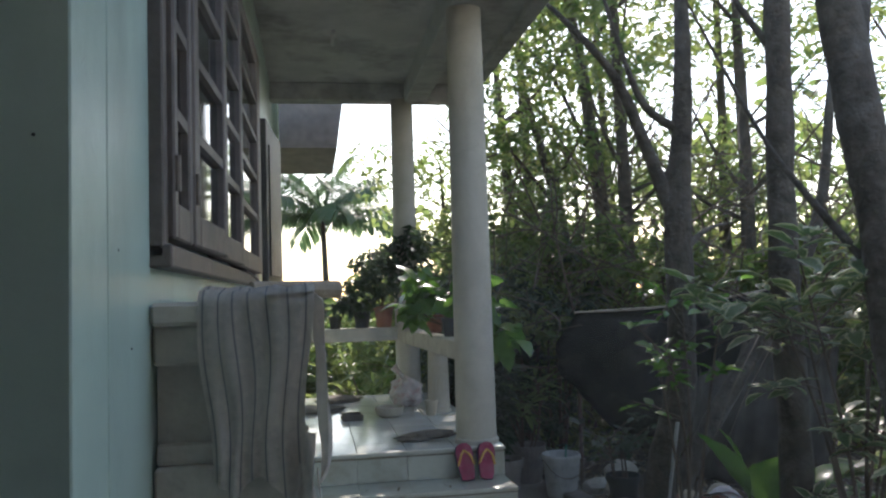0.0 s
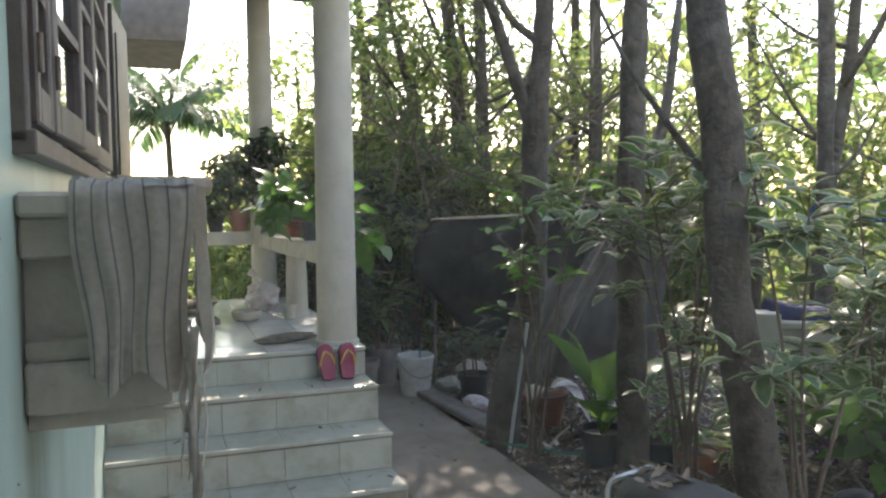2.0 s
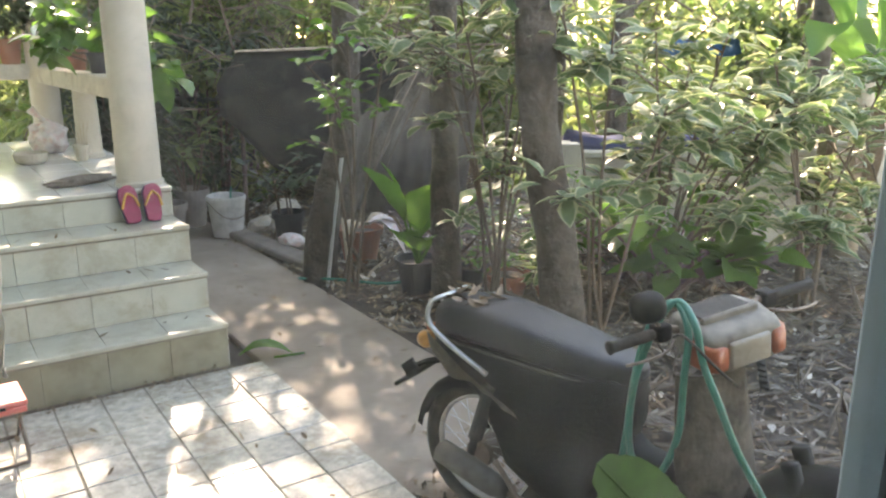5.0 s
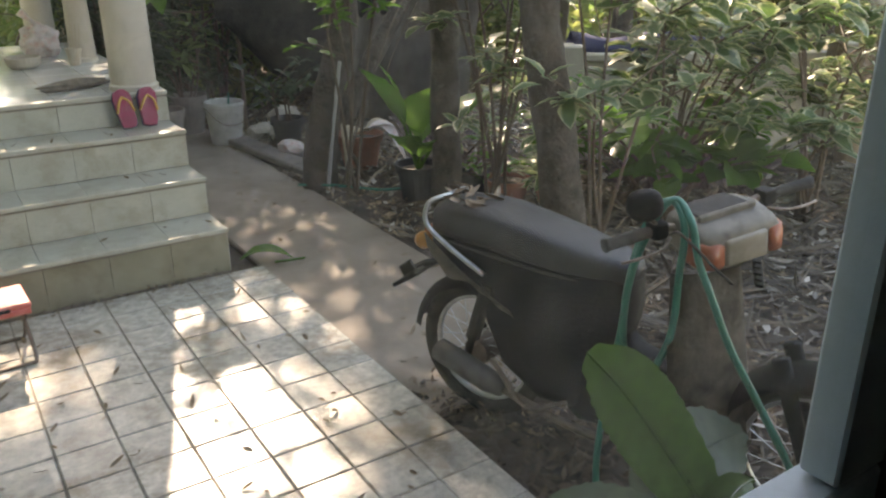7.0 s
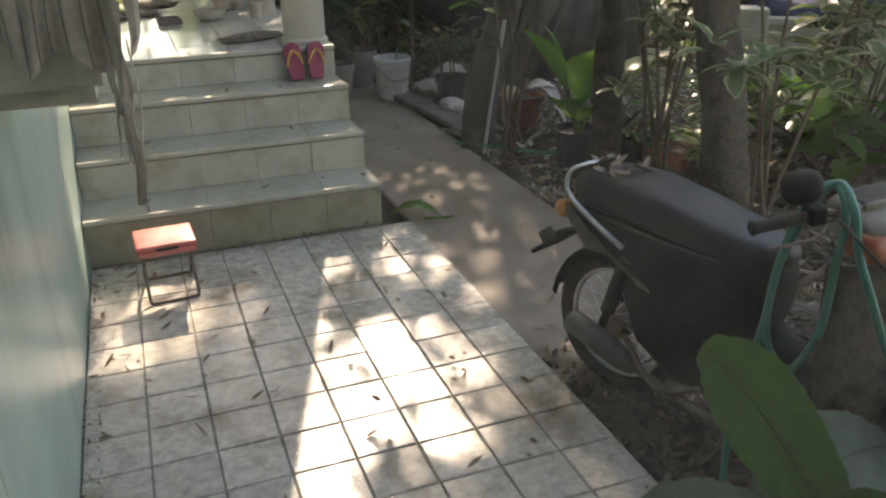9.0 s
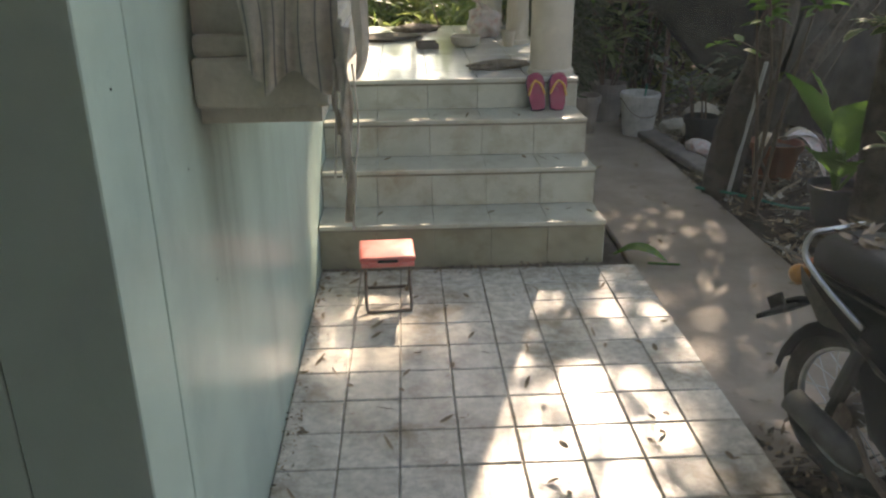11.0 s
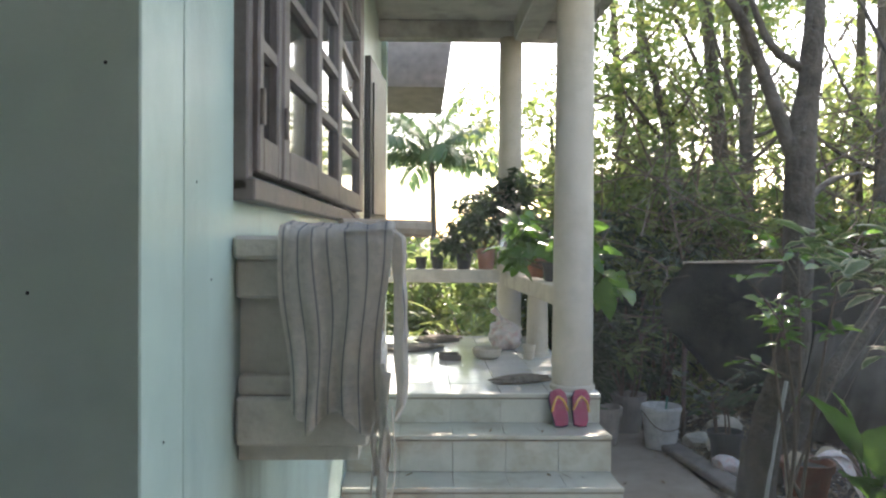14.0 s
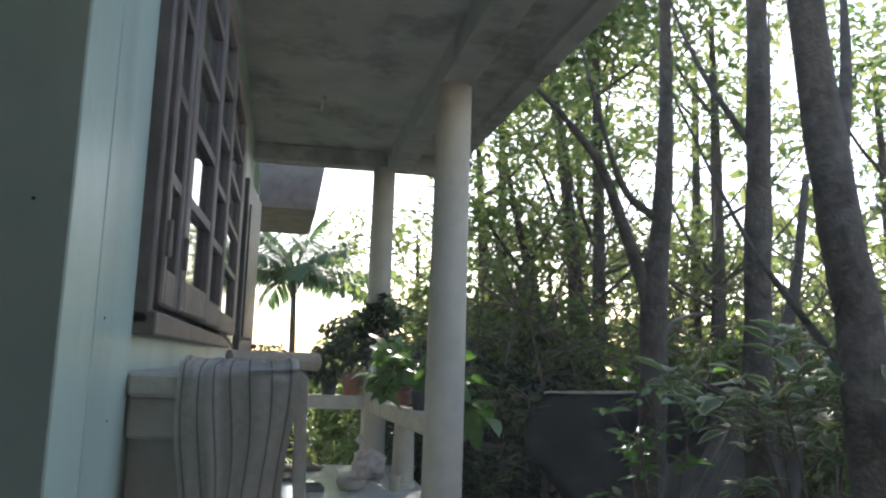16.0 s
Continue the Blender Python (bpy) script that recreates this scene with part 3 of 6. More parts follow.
part("window_head", box(-0.66, 0.965, -3.02, -2.975, 2.26, 2.33, 0.004), M_FRAME, wf)
# Dust smears on the glass; the film also stands in for veiling glare.
dusty = bpy.data.materials.new("dusty_haze_glass")
dusty.use_nodes = True
dn, dk = dusty.node_tree.nodes, dusty.node_tree.links
dt = dn.new("ShaderNodeBsdfTransparent")
dd = dn.new("ShaderNodeBsdfTranslucent")
dd.inputs[0].default_value = (0.8, 0.8, 0.78, 1)
dm = dn.new("ShaderNodeMixShader")
dz = dn.new("ShaderNodeTexNoise")
dz.inputs["Scale"].default_value = 26
dz.inputs["Detail"].default_value = 5
dg = dn.new("ShaderNodeNewGeometry")
dk.new(dg.outputs["Position"], dz.inputs["Vector"])
dr = dn.new("ShaderNodeMapRange")
dr.inputs["From Min"].default_value = 0.35
dr.inputs["From Max"].default_value = 0.75
dr.inputs["To Min"].default_value = 0.014
dr.inputs["To Max"].default_value = 0.046
dk.new(dz.outputs[0], dr.inputs[0])
dk.new(dr.outputs[0], dm.inputs[0])
dk.new(dt.outputs[0], dm.inputs[1])
dk.new(dd.outputs[0], dm.inputs[2])
dk.new(dm.outputs[0], dn["Material Output"].inputs[0])
pane = part("pane", box(-0.66, 0.965, -2.999, -2.996, 1.065, 2.26), dusty, wf, "dusty smeared glass pane with added glare haze")
pane.visible_shadow = False
part("gasket", box(1.057, 1.088, -3.03, -2.97, 1.0, 2.34), M_GASKET, wf, "black rubber gasket")

# bracket shelf under the window, with its mouldings
shelf = thing("window_shelf", 0.0, -1.61, 0, label="stained plaster shelf box with mouldings under the window", category="shelf")
part("top_slab", box(0.002, 0.33, -0.03, 0.95, 1.655, 1.705, 0.008), M_CONC, shelf)
part("upper_band", box(0.002, 0.30, 0.0, 0.92, 1.57, 1.655, 0.006), M_CONC, shelf)
part("body", box(0.002, 0.25, 0.05, 0.88, 1.40, 1.57), M_CONC, shelf)
part("moulding", box(0.002, 0.285, 0.02, 0.90, 1.355, 1.40, 0.012, seg=2), M_CONC, shelf)
part("lower_band", box(0.002, 0.29, 0.0, 0.92, 1.25, 1.355, 0.006), M_CONC, shelf)
part("base", box(0.002, 0.265, 0.04, 0.88, 1.21, 1.25), M_CONC, shelf)


# ---- trees ----
def tree(name, trunk, radii, limbs, label, crown=None, sides=10):
    t = thing(name, *trunk[0], label=label, category="tree")
    inv = Matrix.Translation(-Vector(trunk[0]))
    rng = random.Random(name + str(trunk[0]))
    pts = spline(trunk, 5)
    rad = np.interp(np.linspace(0, len(radii) - 1, len(pts)), range(len(radii)), radii)
    bmt = tube(pts, list(rad), sides, wob=0.09, rng=rng)
    part("trunk", moved(bmt, inv), M_BARK, t, smooth=True)
    for pts, r0 in limbs:
        q = spline(pts, 4)
        part("limb", moved(tube(q, [r0 * (1 - 0.75 * i / (len(q) - 1)) for i in range(len(q))], 7, wob=0.08, rng=rng), inv), M_BARK, t, smooth=True)
    if crown:
        rg, centres, rr, n, size, m = crown
        c = foliage("crown", rg, centres, rr, n, size, m, t)
        c.matrix_basis = inv
    return t


def cloud(rg, c, ext, n, r):
    return (np.array(c) + rg.uniform(-1, 1, (n, 3)) * np.array(ext)).tolist(), rg.uniform(r * 0.5, r, n).tolist()


rg = np.random.default_rng(3)
cc, cr = cloud(rg, (2.6, 3.0, 4.6), (1.2, 1.2, 0.9), 26, 0.45)
tree("tree", [(2.5, 1.64, -0.06), (2.58, 1.64, 0.5), (2.75, 1.64, 1.1), (2.77, 1.64, 2.2), (2.84, 1.66, 2.73), (2.9, 1.7, 3.5), (2.95, 1.8, 4.6)], [0.125, 0.1, 0.095, 0.09, 0.07, 0.055, 0.035],
     [([(2.76, 1.64, 2.15), (2.6, 1.66, 2.6), (2.42, 1.7, 3.1), (2.2, 1.8, 3.45), (1.9, 2.2, 4.0)], 0.055),
      ([(2.85, 1.66, 2.75), (2.6, 1.7, 2.95), (2.45, 1.75, 3.4), (2.3, 1.9, 4.2)], 0.035),
      ([(2.77, 1.64, 1.9), (3.1, 1.9, 2.1), (3.6, 2.4, 2.2)], 0.03)],
     "forked garden tree with dark rough bark", (rg, cc, cr, 1000, 0.11, L_BRIGHT))
cc, cr = cloud(rg, (3.3, 2.0, 5.2), (1.0, 1.2, 0.8), 22, 0.5)
tree("tree", [(3.02, 0.8, -0.06), (3.01, 0.8, 0.9), (3.0, 0.8, 1.85), (3.05, 0.82, 3.2), (3.1, 0.9, 5.0)], [0.1, 0.085, 0.08, 0.072, 0.05],
     [([(3.03, 0.8, 2.6), (3.3, 1.1, 3.2), (3.6, 1.5, 4.3)], 0.03), ([(3.04, 0.8, 3.0), (2.8, 1.1, 3.7), (2.7, 1.5, 4.6)], 0.025)],
     "slender straight garden tree trunk", (rg, cc, cr, 1000, 0.1, L_BRIGHT))
cc, cr = cloud(rg, (2.9, 0.9, 5.6), (1.0, 1.0, 0.7), 20, 0.5)
tree("tree", [(3.1, -0.3, -0.06), (2.93, -0.3, 0.8), (2.82, -0.3, 1.3), (2.77, -0.3, 2.02), (2.65, -0.28, 2.8), (2.5, -0.2, 4.6)], [0.125, 0.1, 0.098, 0.095, 0.09, 0.065],
     [([(2.78, -0.28, 1.7), (2.6, 0.0, 2.15), (2.5, 0.2, 2.5), (2.3, 0.6, 3.4)], 0.022), ([(2.7, -0.28, 2.6), (3.0, 0.0, 3.2), (3.4, 0.5, 4.2)], 0.05)],
     "thick garden tree with peeling grey bark", (rg, cc, cr, 1100, 0.11, L_HEDGE), sides=14)
tree("tree", [(2.85, 2.25, -0.06), (3.1, 2.28, 0.4), (3.45, 2.3, 0.9), (3.8, 2.3, 1.4), (4.3, 2.35, 2.2), (4.6, 2.5, 3.4)], [0.085, 0.075, 0.07, 0.065, 0.05, 0.03], [],
     "leaning slender trunk propped among shrubs", None)
cc, cr = cloud(np.random.default_rng(81), (2.95, 5.7, 3.75), (0.75, 0.7, 0.65), 40, 0.38)
tree("tree", [(3.5, 6.0, -0.06), (3.45, 6.0, 1.8), (3.3, 5.9, 2.7), (3.0, 5.7, 3.6), (2.8, 5.6, 4.3)], [0.1, 0.09, 0.07, 0.04, 0.02], [([(3.3, 5.9, 2.7), (2.7, 5.6, 3.3), (2.3, 5.5, 3.8)], 0.03), ([(3.2, 5.9, 2.9), (3.5, 5.6, 3.5), (3.6, 5.5, 4.0)], 0.03)],
     "garden tree with a dense shading crown", (np.random.default_rng(82), cc, cr, 1300, 0.115, L_BRIGHT))
# Crown clumps added along the sun's path to shade and dapple the terrace.
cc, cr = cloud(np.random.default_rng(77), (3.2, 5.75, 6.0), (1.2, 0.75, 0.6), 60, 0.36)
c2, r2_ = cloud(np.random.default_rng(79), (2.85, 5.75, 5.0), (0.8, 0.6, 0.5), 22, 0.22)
# Highest clumps, out of view, keep sun off window sill and front leaves.
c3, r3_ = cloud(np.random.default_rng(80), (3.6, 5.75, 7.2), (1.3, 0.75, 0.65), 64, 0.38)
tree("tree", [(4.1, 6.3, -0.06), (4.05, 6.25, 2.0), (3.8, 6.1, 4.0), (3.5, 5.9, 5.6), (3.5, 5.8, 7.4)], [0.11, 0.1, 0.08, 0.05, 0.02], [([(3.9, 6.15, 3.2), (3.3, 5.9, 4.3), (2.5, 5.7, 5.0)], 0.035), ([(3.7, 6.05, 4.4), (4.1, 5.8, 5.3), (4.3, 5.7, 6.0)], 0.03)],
     "tall tree added to shade the terrace, its high crown mostly unseen", (np.random.default_rng(78), cc + c2 + c3, cr + r2_ + r3_, 7800, 0.15, L_BRIGHT))
for i, (x, y, h) in enumerate(((2.1, 7.0, 2.9), (3.9, 6.9, 3.0), (5.5, 5.9, 2.9), (6.9, 4.6, 2.7))):
    cc, cr = cloud(np.random.default_rng(90 + i), (x, y, h), (0.95, 0.5, 0.75), 36, 0.45)
    tree("tree", [(x, y, -0.06), (x + 0.05, y, 1.2), (x, y, 2.4), (x - 0.05, y, h + 0.5)], [0.06, 0.05, 0.04, 0.015], [([(x, y, 1.6), (x - 0.4, y, 2.2), (x - 0.7, y, h)], 0.02), ([(x, y, 1.8), (x + 0.4, y, 2.4), (x + 0.7, y, h + 0.2)], 0.02)],
         "small bushy tree with fine sunlit leaves", (np.random.default_rng(95 + i), cc, cr, 1500, 0.115, L_BRIGHT))
far = [(5.2, 5.0), (4.0, 5.6), (6.7, 3.0), (2.95, 6.6), (3.4, 7.6), (7.8, 5.2), (6.0, 7.0), (8.4, 2.0), (5.0, 8.5)]
for i, (x, y) in enumerate(far):
    rr = np.random.default_rng(100 + i)
    h = rr.uniform(4.5, 6.5)
    cc, cr = cloud(rr, (x, y, h - 0.8), (1.5, 1.5, 1.1), 30, 0.6)
    lean = rr.uniform(-0.4, 0.4, 2)
    top = Vector((x + lean[0], y + lean[1], h))
    limbs = []
    for k in range(6):
        z = rr.uniform(1.2, h - 1)
        s = z / h
        p0 = Vector((x, y, 0)).lerp(top, s)
        d = Vector((rr.normal(), rr.normal(), 0.5)).normalized()
        limbs.append(([p0, p0 + d * 0.6 + Vector((0, 0, 0.1)), p0 + d * 1.3 + Vector((0, 0, 0.5))], 0.03))
    tree("tree", [(x, y, -0.06), (x + 0.05, y, h * 0.3), tuple(Vector((x, y, 0)).lerp(top, 0.65) + Vector((0.05, 0, 0))), tuple(top)], [0.1, 0.085, 0.065, 0.03], limbs,
         "slender garden tree with a sunlit leafy crown", (rr, cc, cr, 1250, 0.14, L_BRIGHT))


# hedge and shrub masses
def shrub(name, x, y, r, h, n, size, m, label, aspect=0.45, stems=9, low=0.15, simple=True, flat=0.5):
    rr = np.random.default_rng(int(abs(x * 131 + y * 977 + r * 17)) + n)
    s = thing(name, x, y, -0.05, label=label, category="shrub")
    bms = bmesh.new()
    cs, rs = [], []
    for k in range(stems):
        a = rr.uniform(0, 2 * math.pi)
        q = r * rr.uniform(0.3, 0.9)
        zt = h * rr.uniform(0.55, 1.0)
        p = [Vector((0.08 * math.cos(a), 0.08 * math.sin(a), 0)), Vector((q * 0.4 * math.cos(a), q * 0.4 * math.sin(a), zt * 0.5)), Vector((q * math.cos(a + 0.3), q * math.sin(a + 0.3), zt))]
        tube(spline(p, 4), [0.018 - 0.0014 * i for i in range(9)], 5, bms, cap=False)
        for j in range(5):
            f = rr.uniform(low, 1.0)
            c = p[0].lerp(p[2], f) + Vector(rr.normal(size=3) * r * 0.22)
            cs.append((c.x, c.y, max(c.z, 0.08)))
            rs.append(r * rr.uniform(0.16, 0.38))
    part("stem_bundle", bms, M_TWIG, s)
    foliage("foliage", rr, cs, rs, n, size, m, s, aspect, flat, simple)
    return s


HEDGE = [(2.0, 5.5, 0.9, 2.7, L_BRIGHT), (3.1, 5.6, 0.9, 2.9, L_HEDGE), (4.5, 5.5, 1.0, 2.9, L_BRIGHT), (1.7, 7.3, 0.9, 2.4, L_BRIGHT), (3.6, 8.3, 1.2, 3.4, L_BRIGHT), (5.7, 7.9, 1.2, 3.4, L_BRIGHT), (7.3, 6.8, 1.2, 3.2, L_BRIGHT), (1.75, 4.6, 0.6, 1.7, L_DARK), (2.35, 4.9, 0.8, 2.2, L_BRIGHT), (3.2, 4.9, 0.8, 2.4, L_BRIGHT), (4.1, 4.6, 0.8, 2.0, L_BRIGHT), (5.0, 4.2, 0.8, 2.1, L_BRIGHT), (5.9, 3.9, 0.8, 2.2, L_BRIGHT),
         (1.6, 6.0, 0.9, 2.7, L_BRIGHT), (2.7, 6.2, 1.0, 3.2, L_BRIGHT), (3.9, 6.6, 1.1, 3.4, L_BRIGHT), (5.3, 6.2, 1.1, 3.2, L_BRIGHT), (6.7, 5.4, 1.1, 3.0, L_BRIGHT), (7.9, 4.0, 1.1, 2.8, L_BRIGHT),
         (8.8, 2.2, 1.1, 2.6, L_BRIGHT), (9.3, 0.4, 1.1, 2.6, L_BRIGHT), (0.3, 8.6, 0.8, 1.5, L_BRIGHT), (-0.6, 9.4, 0.9, 1.6, L_BRIGHT), (1.3, 8.2, 0.9, 1.9, L_BRIGHT), (7.4, 1.6, 0.7, 1.9, L_HEDGE), (9.6, -1.6, 1.1, 2.8, L_HEDGE)]
for x, y, r, h, m in HEDGE:
    high = y > 5 and 1.5 < x < 4.6
    shrub("shrub", x, y, r, h + (0.1 if high else 0.5), 3200 if high else 2700, 0.13, m, "dense green garden shrub with small leaves")
for x, y, r, h in ((1.78, 3.5, 0.3, 1.6), (1.72, 4.0, 0.4, 1.9), (2.3, 4.2, 0.4, 1.7), (2.2, 4.6, 0.5, 2.5), (2.75, 4.5, 0.5, 2.3)):
    shrub("shrub", x, y, r, h, 1300, 0.15, L_DARK, "dark narrow-leaved shrub beside the porch", aspect=0.22)
for x, y, r, h in ((0.25, 4.7, 0.4, 0.9), (0.9, 5.0, 0.5, 1.0)):
    shrub("shrub", x, y, r, h, 500, 0.3, L_BRIGHT, "strap-leaved shrub behind the porch", aspect=0.13, low=0.05, simple=False)


def twig_tangle(x0, x1, y0, y1, z0, z1, n, seed, label):
    rr = random.Random(seed)
    b = bmesh.new()
    for k in range(n):
        p = Vector((rr.uniform(x0, x1), rr.uniform(y0, y1), rr.uniform(z0, z1)))
        d = Vector((rr.gauss(0, 1), rr.gauss(0, 0.6), rr.gauss(0.45, 0.55))).normalized()
        bend = Vector((rr.gauss(0, 0.25), rr.gauss(0, 0.2), rr.gauss(0, 0.25)))
        ln = rr.uniform(0.5, 1.5)
        r = rr.uniform(0.005, 0.014)
        pts = spline([p, p + d * ln * 0.5 + bend * 0.4, p + d * ln + bend * ln * 0.3], 3)
        tube(pts, [r * (1 - 0.11 * i) for i in range(7)], 4, b, cap=False)
    return tagged(part("twig_tangle", b, M_TWIG), label, "twigs", kind="stuff")


twig_tangle(1.9, 6.2, 3.4, 5.0, 0.7, 3.0, 260, 8, "tangle of bare brown twigs among the shrubs")
twig_tangle(3.2, 7.5, 1.6, 3.6, 1.0, 3.2, 120, 12, "thin bare branches crossing behind the trunks")
# ---- garden things ----
def whorl_shrub(name, x, y, stems, label, m, size=0.13, aspect=0.4, n_whorl=9, seed=1):
    """A shrub whose stems carry whorls of broad leaves: stems as (tip offset, height, forks)."""
    rr = np.random.default_rng(seed)
    s = thing(name, x, y, -0.05, label=label, category="shrub")
    B, Wy, U, L = [], [], [], []
    for dx, dy, h, forks in stems:
        mid = Vector((dx * 0.35 + rr.normal() * 0.03, dy * 0.35 + rr.normal() * 0.03, h * 0.5))
        tip = Vector((dx, dy, h))
        part("stem", tube(spline([(rr.normal() * 0.05, rr.normal() * 0.05, 0), mid, tip], 5), [0.013 - 0.0008 * i for i in range(11)], 6), M_TWIG, s)
        tips = [tip]
        for k in range(forks):
            f = rr.uniform(0.4, 0.95)
            p0 = mid.lerp(tip, f)
            p1 = p0 + Vector((rr.normal() * 0.22, rr.normal() * 0.22, rr.uniform(0.05, 0.3)))
            part("twig", tube([p0, p0.lerp(p1, 0.5) + Vector((0, 0, 0.02)), p1], [0.006, 0.005, 0.003], 5), M_TWIG, s)
            tips += [p1, p0.lerp(p1, 0.55)]
        for tp in tips:
            k = n_whorl + rr.integers(-2, 3)
            a = rr.uniform(0, 6.28) + np.arange(k) * 2.4
            e = rr.uniform(-0.25, 0.75, k)
            d = np.stack([np.cos(a) * np.cos(e), np.sin(a) * np.cos(e), np.sin(e)], 1)
            B.append(np.array(tp) + d * 0.012 - np.array([0, 0, 1]) * rr.uniform(0, 0.07, k)[:, None])
            Wy.append(d)
            U.append(np.array([0, 0, 1.0]) + rr.normal(size=(k, 3)) * 0.25)
            L.append(size * rr.uniform(0.65, 1.25, k))
    B, Wy, U, L = map(np.concatenate, (B, Wy, U, L))
    lv = new("foliage", leaf_mesh("foliage", B, Wy, U, L, L * aspect, m, True, 0.3))
    lv.parent = s
    return s


rs = np.random.default_rng(5)
whorl_shrub("variegated_shrub", 4.05, -0.1, [(rs.uniform(-0.95, 0.75), rs.uniform(-0.7, 0.5), rs.uniform(0.7, 1.95), 3) for _ in range(17)],
            "variegated shrub with cream-edged green leaves", L_VAR, 0.175, 0.5, 6, seed=21)
whorl_shrub("variegated_shrub", 2.98, 0.25, [(rs.uniform(-0.55, 0.45), rs.uniform(-0.5, 0.4), rs.uniform(0.9, 2.2), 3) for _ in range(9)],
            "slender variegated shrub growing between the trunks", L_VAR, 0.155, 0.5, 6, seed=22)
whorl_shrub("variegated_shrub", 5.3, -0.9, [(rs.uniform(-0.7, 0.5), rs.uniform(-0.6, 0.6), rs.uniform(0.6, 1.5), 4) for _ in range(10)],
            "variegated shrub beside dry palm litter", L_VAR, seed=23)
whorl_shrub("variegated_shrub", 2.98, -0.62, [(rs.uniform(-0.35, 0.4), rs.uniform(-0.25, 0.3), rs.uniform(0.8, 2.05), 3) for _ in range(4)],
            "variegated shrub in front of the thick trunk", L_VAR, 0.155, 0.5, 6, seed=26)
whorl_shrub("variegated_shrub", 4.6, -0.7, [(rs.uniform(-0.6, 0.5), rs.uniform(-0.5, 0.5), rs.uniform(0.6, 1.7), 3) for _ in range(6)],
            "variegated shrub over straw litter", L_VAR, 0.16, 0.5, 6, seed=27)
whorl_shrub("leafy_shrub", 2.55, 1.2, [(rs.uniform(-0.35, 0.3), rs.uniform(-0.3, 0.3), rs.uniform(1.1, 1.75), 3) for _ in range(4)],
            "thin shrub with bright oval leaves", L_BIG, 0.11, 0.5, 5, seed=24)
for i, (x, y) in enumerate(((3.45, 1.35), (3.75, 0.65), (3.5, 0.2), (4.6, 0.75), (5.0, 0.2))):
    whorl_shrub("low_plant", x, y, [(rs.uniform(-0.25, 0.25), rs.uniform(-0.25, 0.25), rs.uniform(0.2, 0.55), 2) for _ in range(5)],
                "low green undergrowth plant in leaf litter", (L_VAR, L_BIG)[i % 2], 0.13, 0.42, 6, seed=30 + i)


for i, (x, y) in enumerate(((4.15, 0.3), (4.55, 0.05), (3.75, -0.35))):
    whorl_shrub("broad_leaf_seedling", x, y, [(rs.uniform(-0.3, 0.3), rs.uniform(-0.3, 0.3), rs.uniform(0.25, 0.7), 1) for _ in range(5)],
                "low plant with wide backlit yellow-green leaves", L_BIG, 0.24, 0.7, 3, seed=50 + i)


def blade(pts, widths, fold=0.18, up=(0, 0, 1), cup=0.0, bm=None, ribs=0.0, n=5):
    """One large leaf along a midrib, with a folded, rippled blade on both sides."""
    bm = bm or bmesh.new()
    q = spline(pts, n)
    ws = np.interp(np.linspace(0, len(widths) - 1, len(q)), range(len(widths)), widths)
    rows = []
    for i, p in enumerate(q):
        d = (q[min(i + 1, len(q) - 1)] - q[max(i - 1, 0)]).normalized()
        sd = d.cross(Vector(up)).normalized()
        nr = sd.cross(d)
        w = float(ws[i])
        rp = ribs * (1 if i % 2 else -1)
        rows.append([bm.verts.new(p + sd * w * f + nr * (abs(f) * w * fold + rp * abs(f) - cup * f * f * w)) for f in (-1, -0.55, 0, 0.55, 1)])
    for a, b in zip(rows, rows[1:]):
        for k in range(4):
            bm.faces.new((a[k], a[k + 1], b[k + 1], b[k]))
    return bm


def pot(x, y, r, h, m, name="plant_pot", label="plant pot", z=-0.03, soil=True):
    t = thing(name, x, y, z, label=label, category="pot")
    part("pot_body", lathe([(r * 0.72, 0), (r * 0.93, h * 0.8), (r * 1.02, h * 0.8), (r * 1.05, h), (r * 0.95, h), (r * 0.88, h * 0.82), (r * 0.82, h * 0.78)], 24), m, t, smooth=False)
    if soil:
        part("potting_soil", lathe([(0.001, h * 0.8), (r * 0.86, h * 0.8), (r * 0.86, h * 0.83), (0.001, h * 0.86)], 16, cap=False), M_SOIL, t)
    return t


# broad-leaved plant in a black pot
pot(2.93, 1.0, 0.15, 0.24, M_POTBLK, label="dark plastic pot holding a broad-leaved plant")
bl = thing("broad_leaf_plant", 2.93, 1.0, 0.16, label="broad-leaved plant with upright glossy green leaves", category="plant")
for (dx, dy, h, ln, w) in ((-0.46, -0.1, 0.72, 0.34, 0.09), (-0.22, 0.1, 0.7, 0.3, 0.08), (0.02, -0.12, 0.56, 0.32, 0.14), (0.62, 0.02, 0.46, 0.36, 0.1), (-0.12, -0.3, 0.25, 0.26, 0.08), (0.22, 0.22, 0.4, 0.3, 0.09), (-0.3, -0.2, 0.3, 0.3, 0.08)):
    a = Vector((dx * 0.25, dy * 0.25, h * 0.45))
    e = Vector((dx, dy, h))
    part("leaf", blade([a, a.lerp(e, 0.5) + Vector((0, 0, 0.05)), e], [0.01, w * 1.15, w * 1.3, w * 0.9, 0.004], 0.2, ribs=0.003), L_BIG, bl, smooth=True)
    part("stalk", tube([(0, 0, 0), a * 0.5, a], [0.012, 0.01, 0.007], 6), L_BIG, bl)
pot(3.25, 0.84, 0.11, 0.17, M_POTBLK, label="small black pot with a seedling")
pot(3.38, 0.62, 0.15, 0.16, M_TERRA, label="wide terracotta bowl pot")
pot(3.55, 0.35, 0.12, 0.12, M_TERRA, label="low terracotta pot in litter")
pot(2.98, 1.92, 0.17, 0.26, M_TERRA, label="large terracotta pot under wilted leaves")
pot(2.75, 2.75, 0.13, 0.26, M_POTBLK, label="black plastic pot beside the kerb")
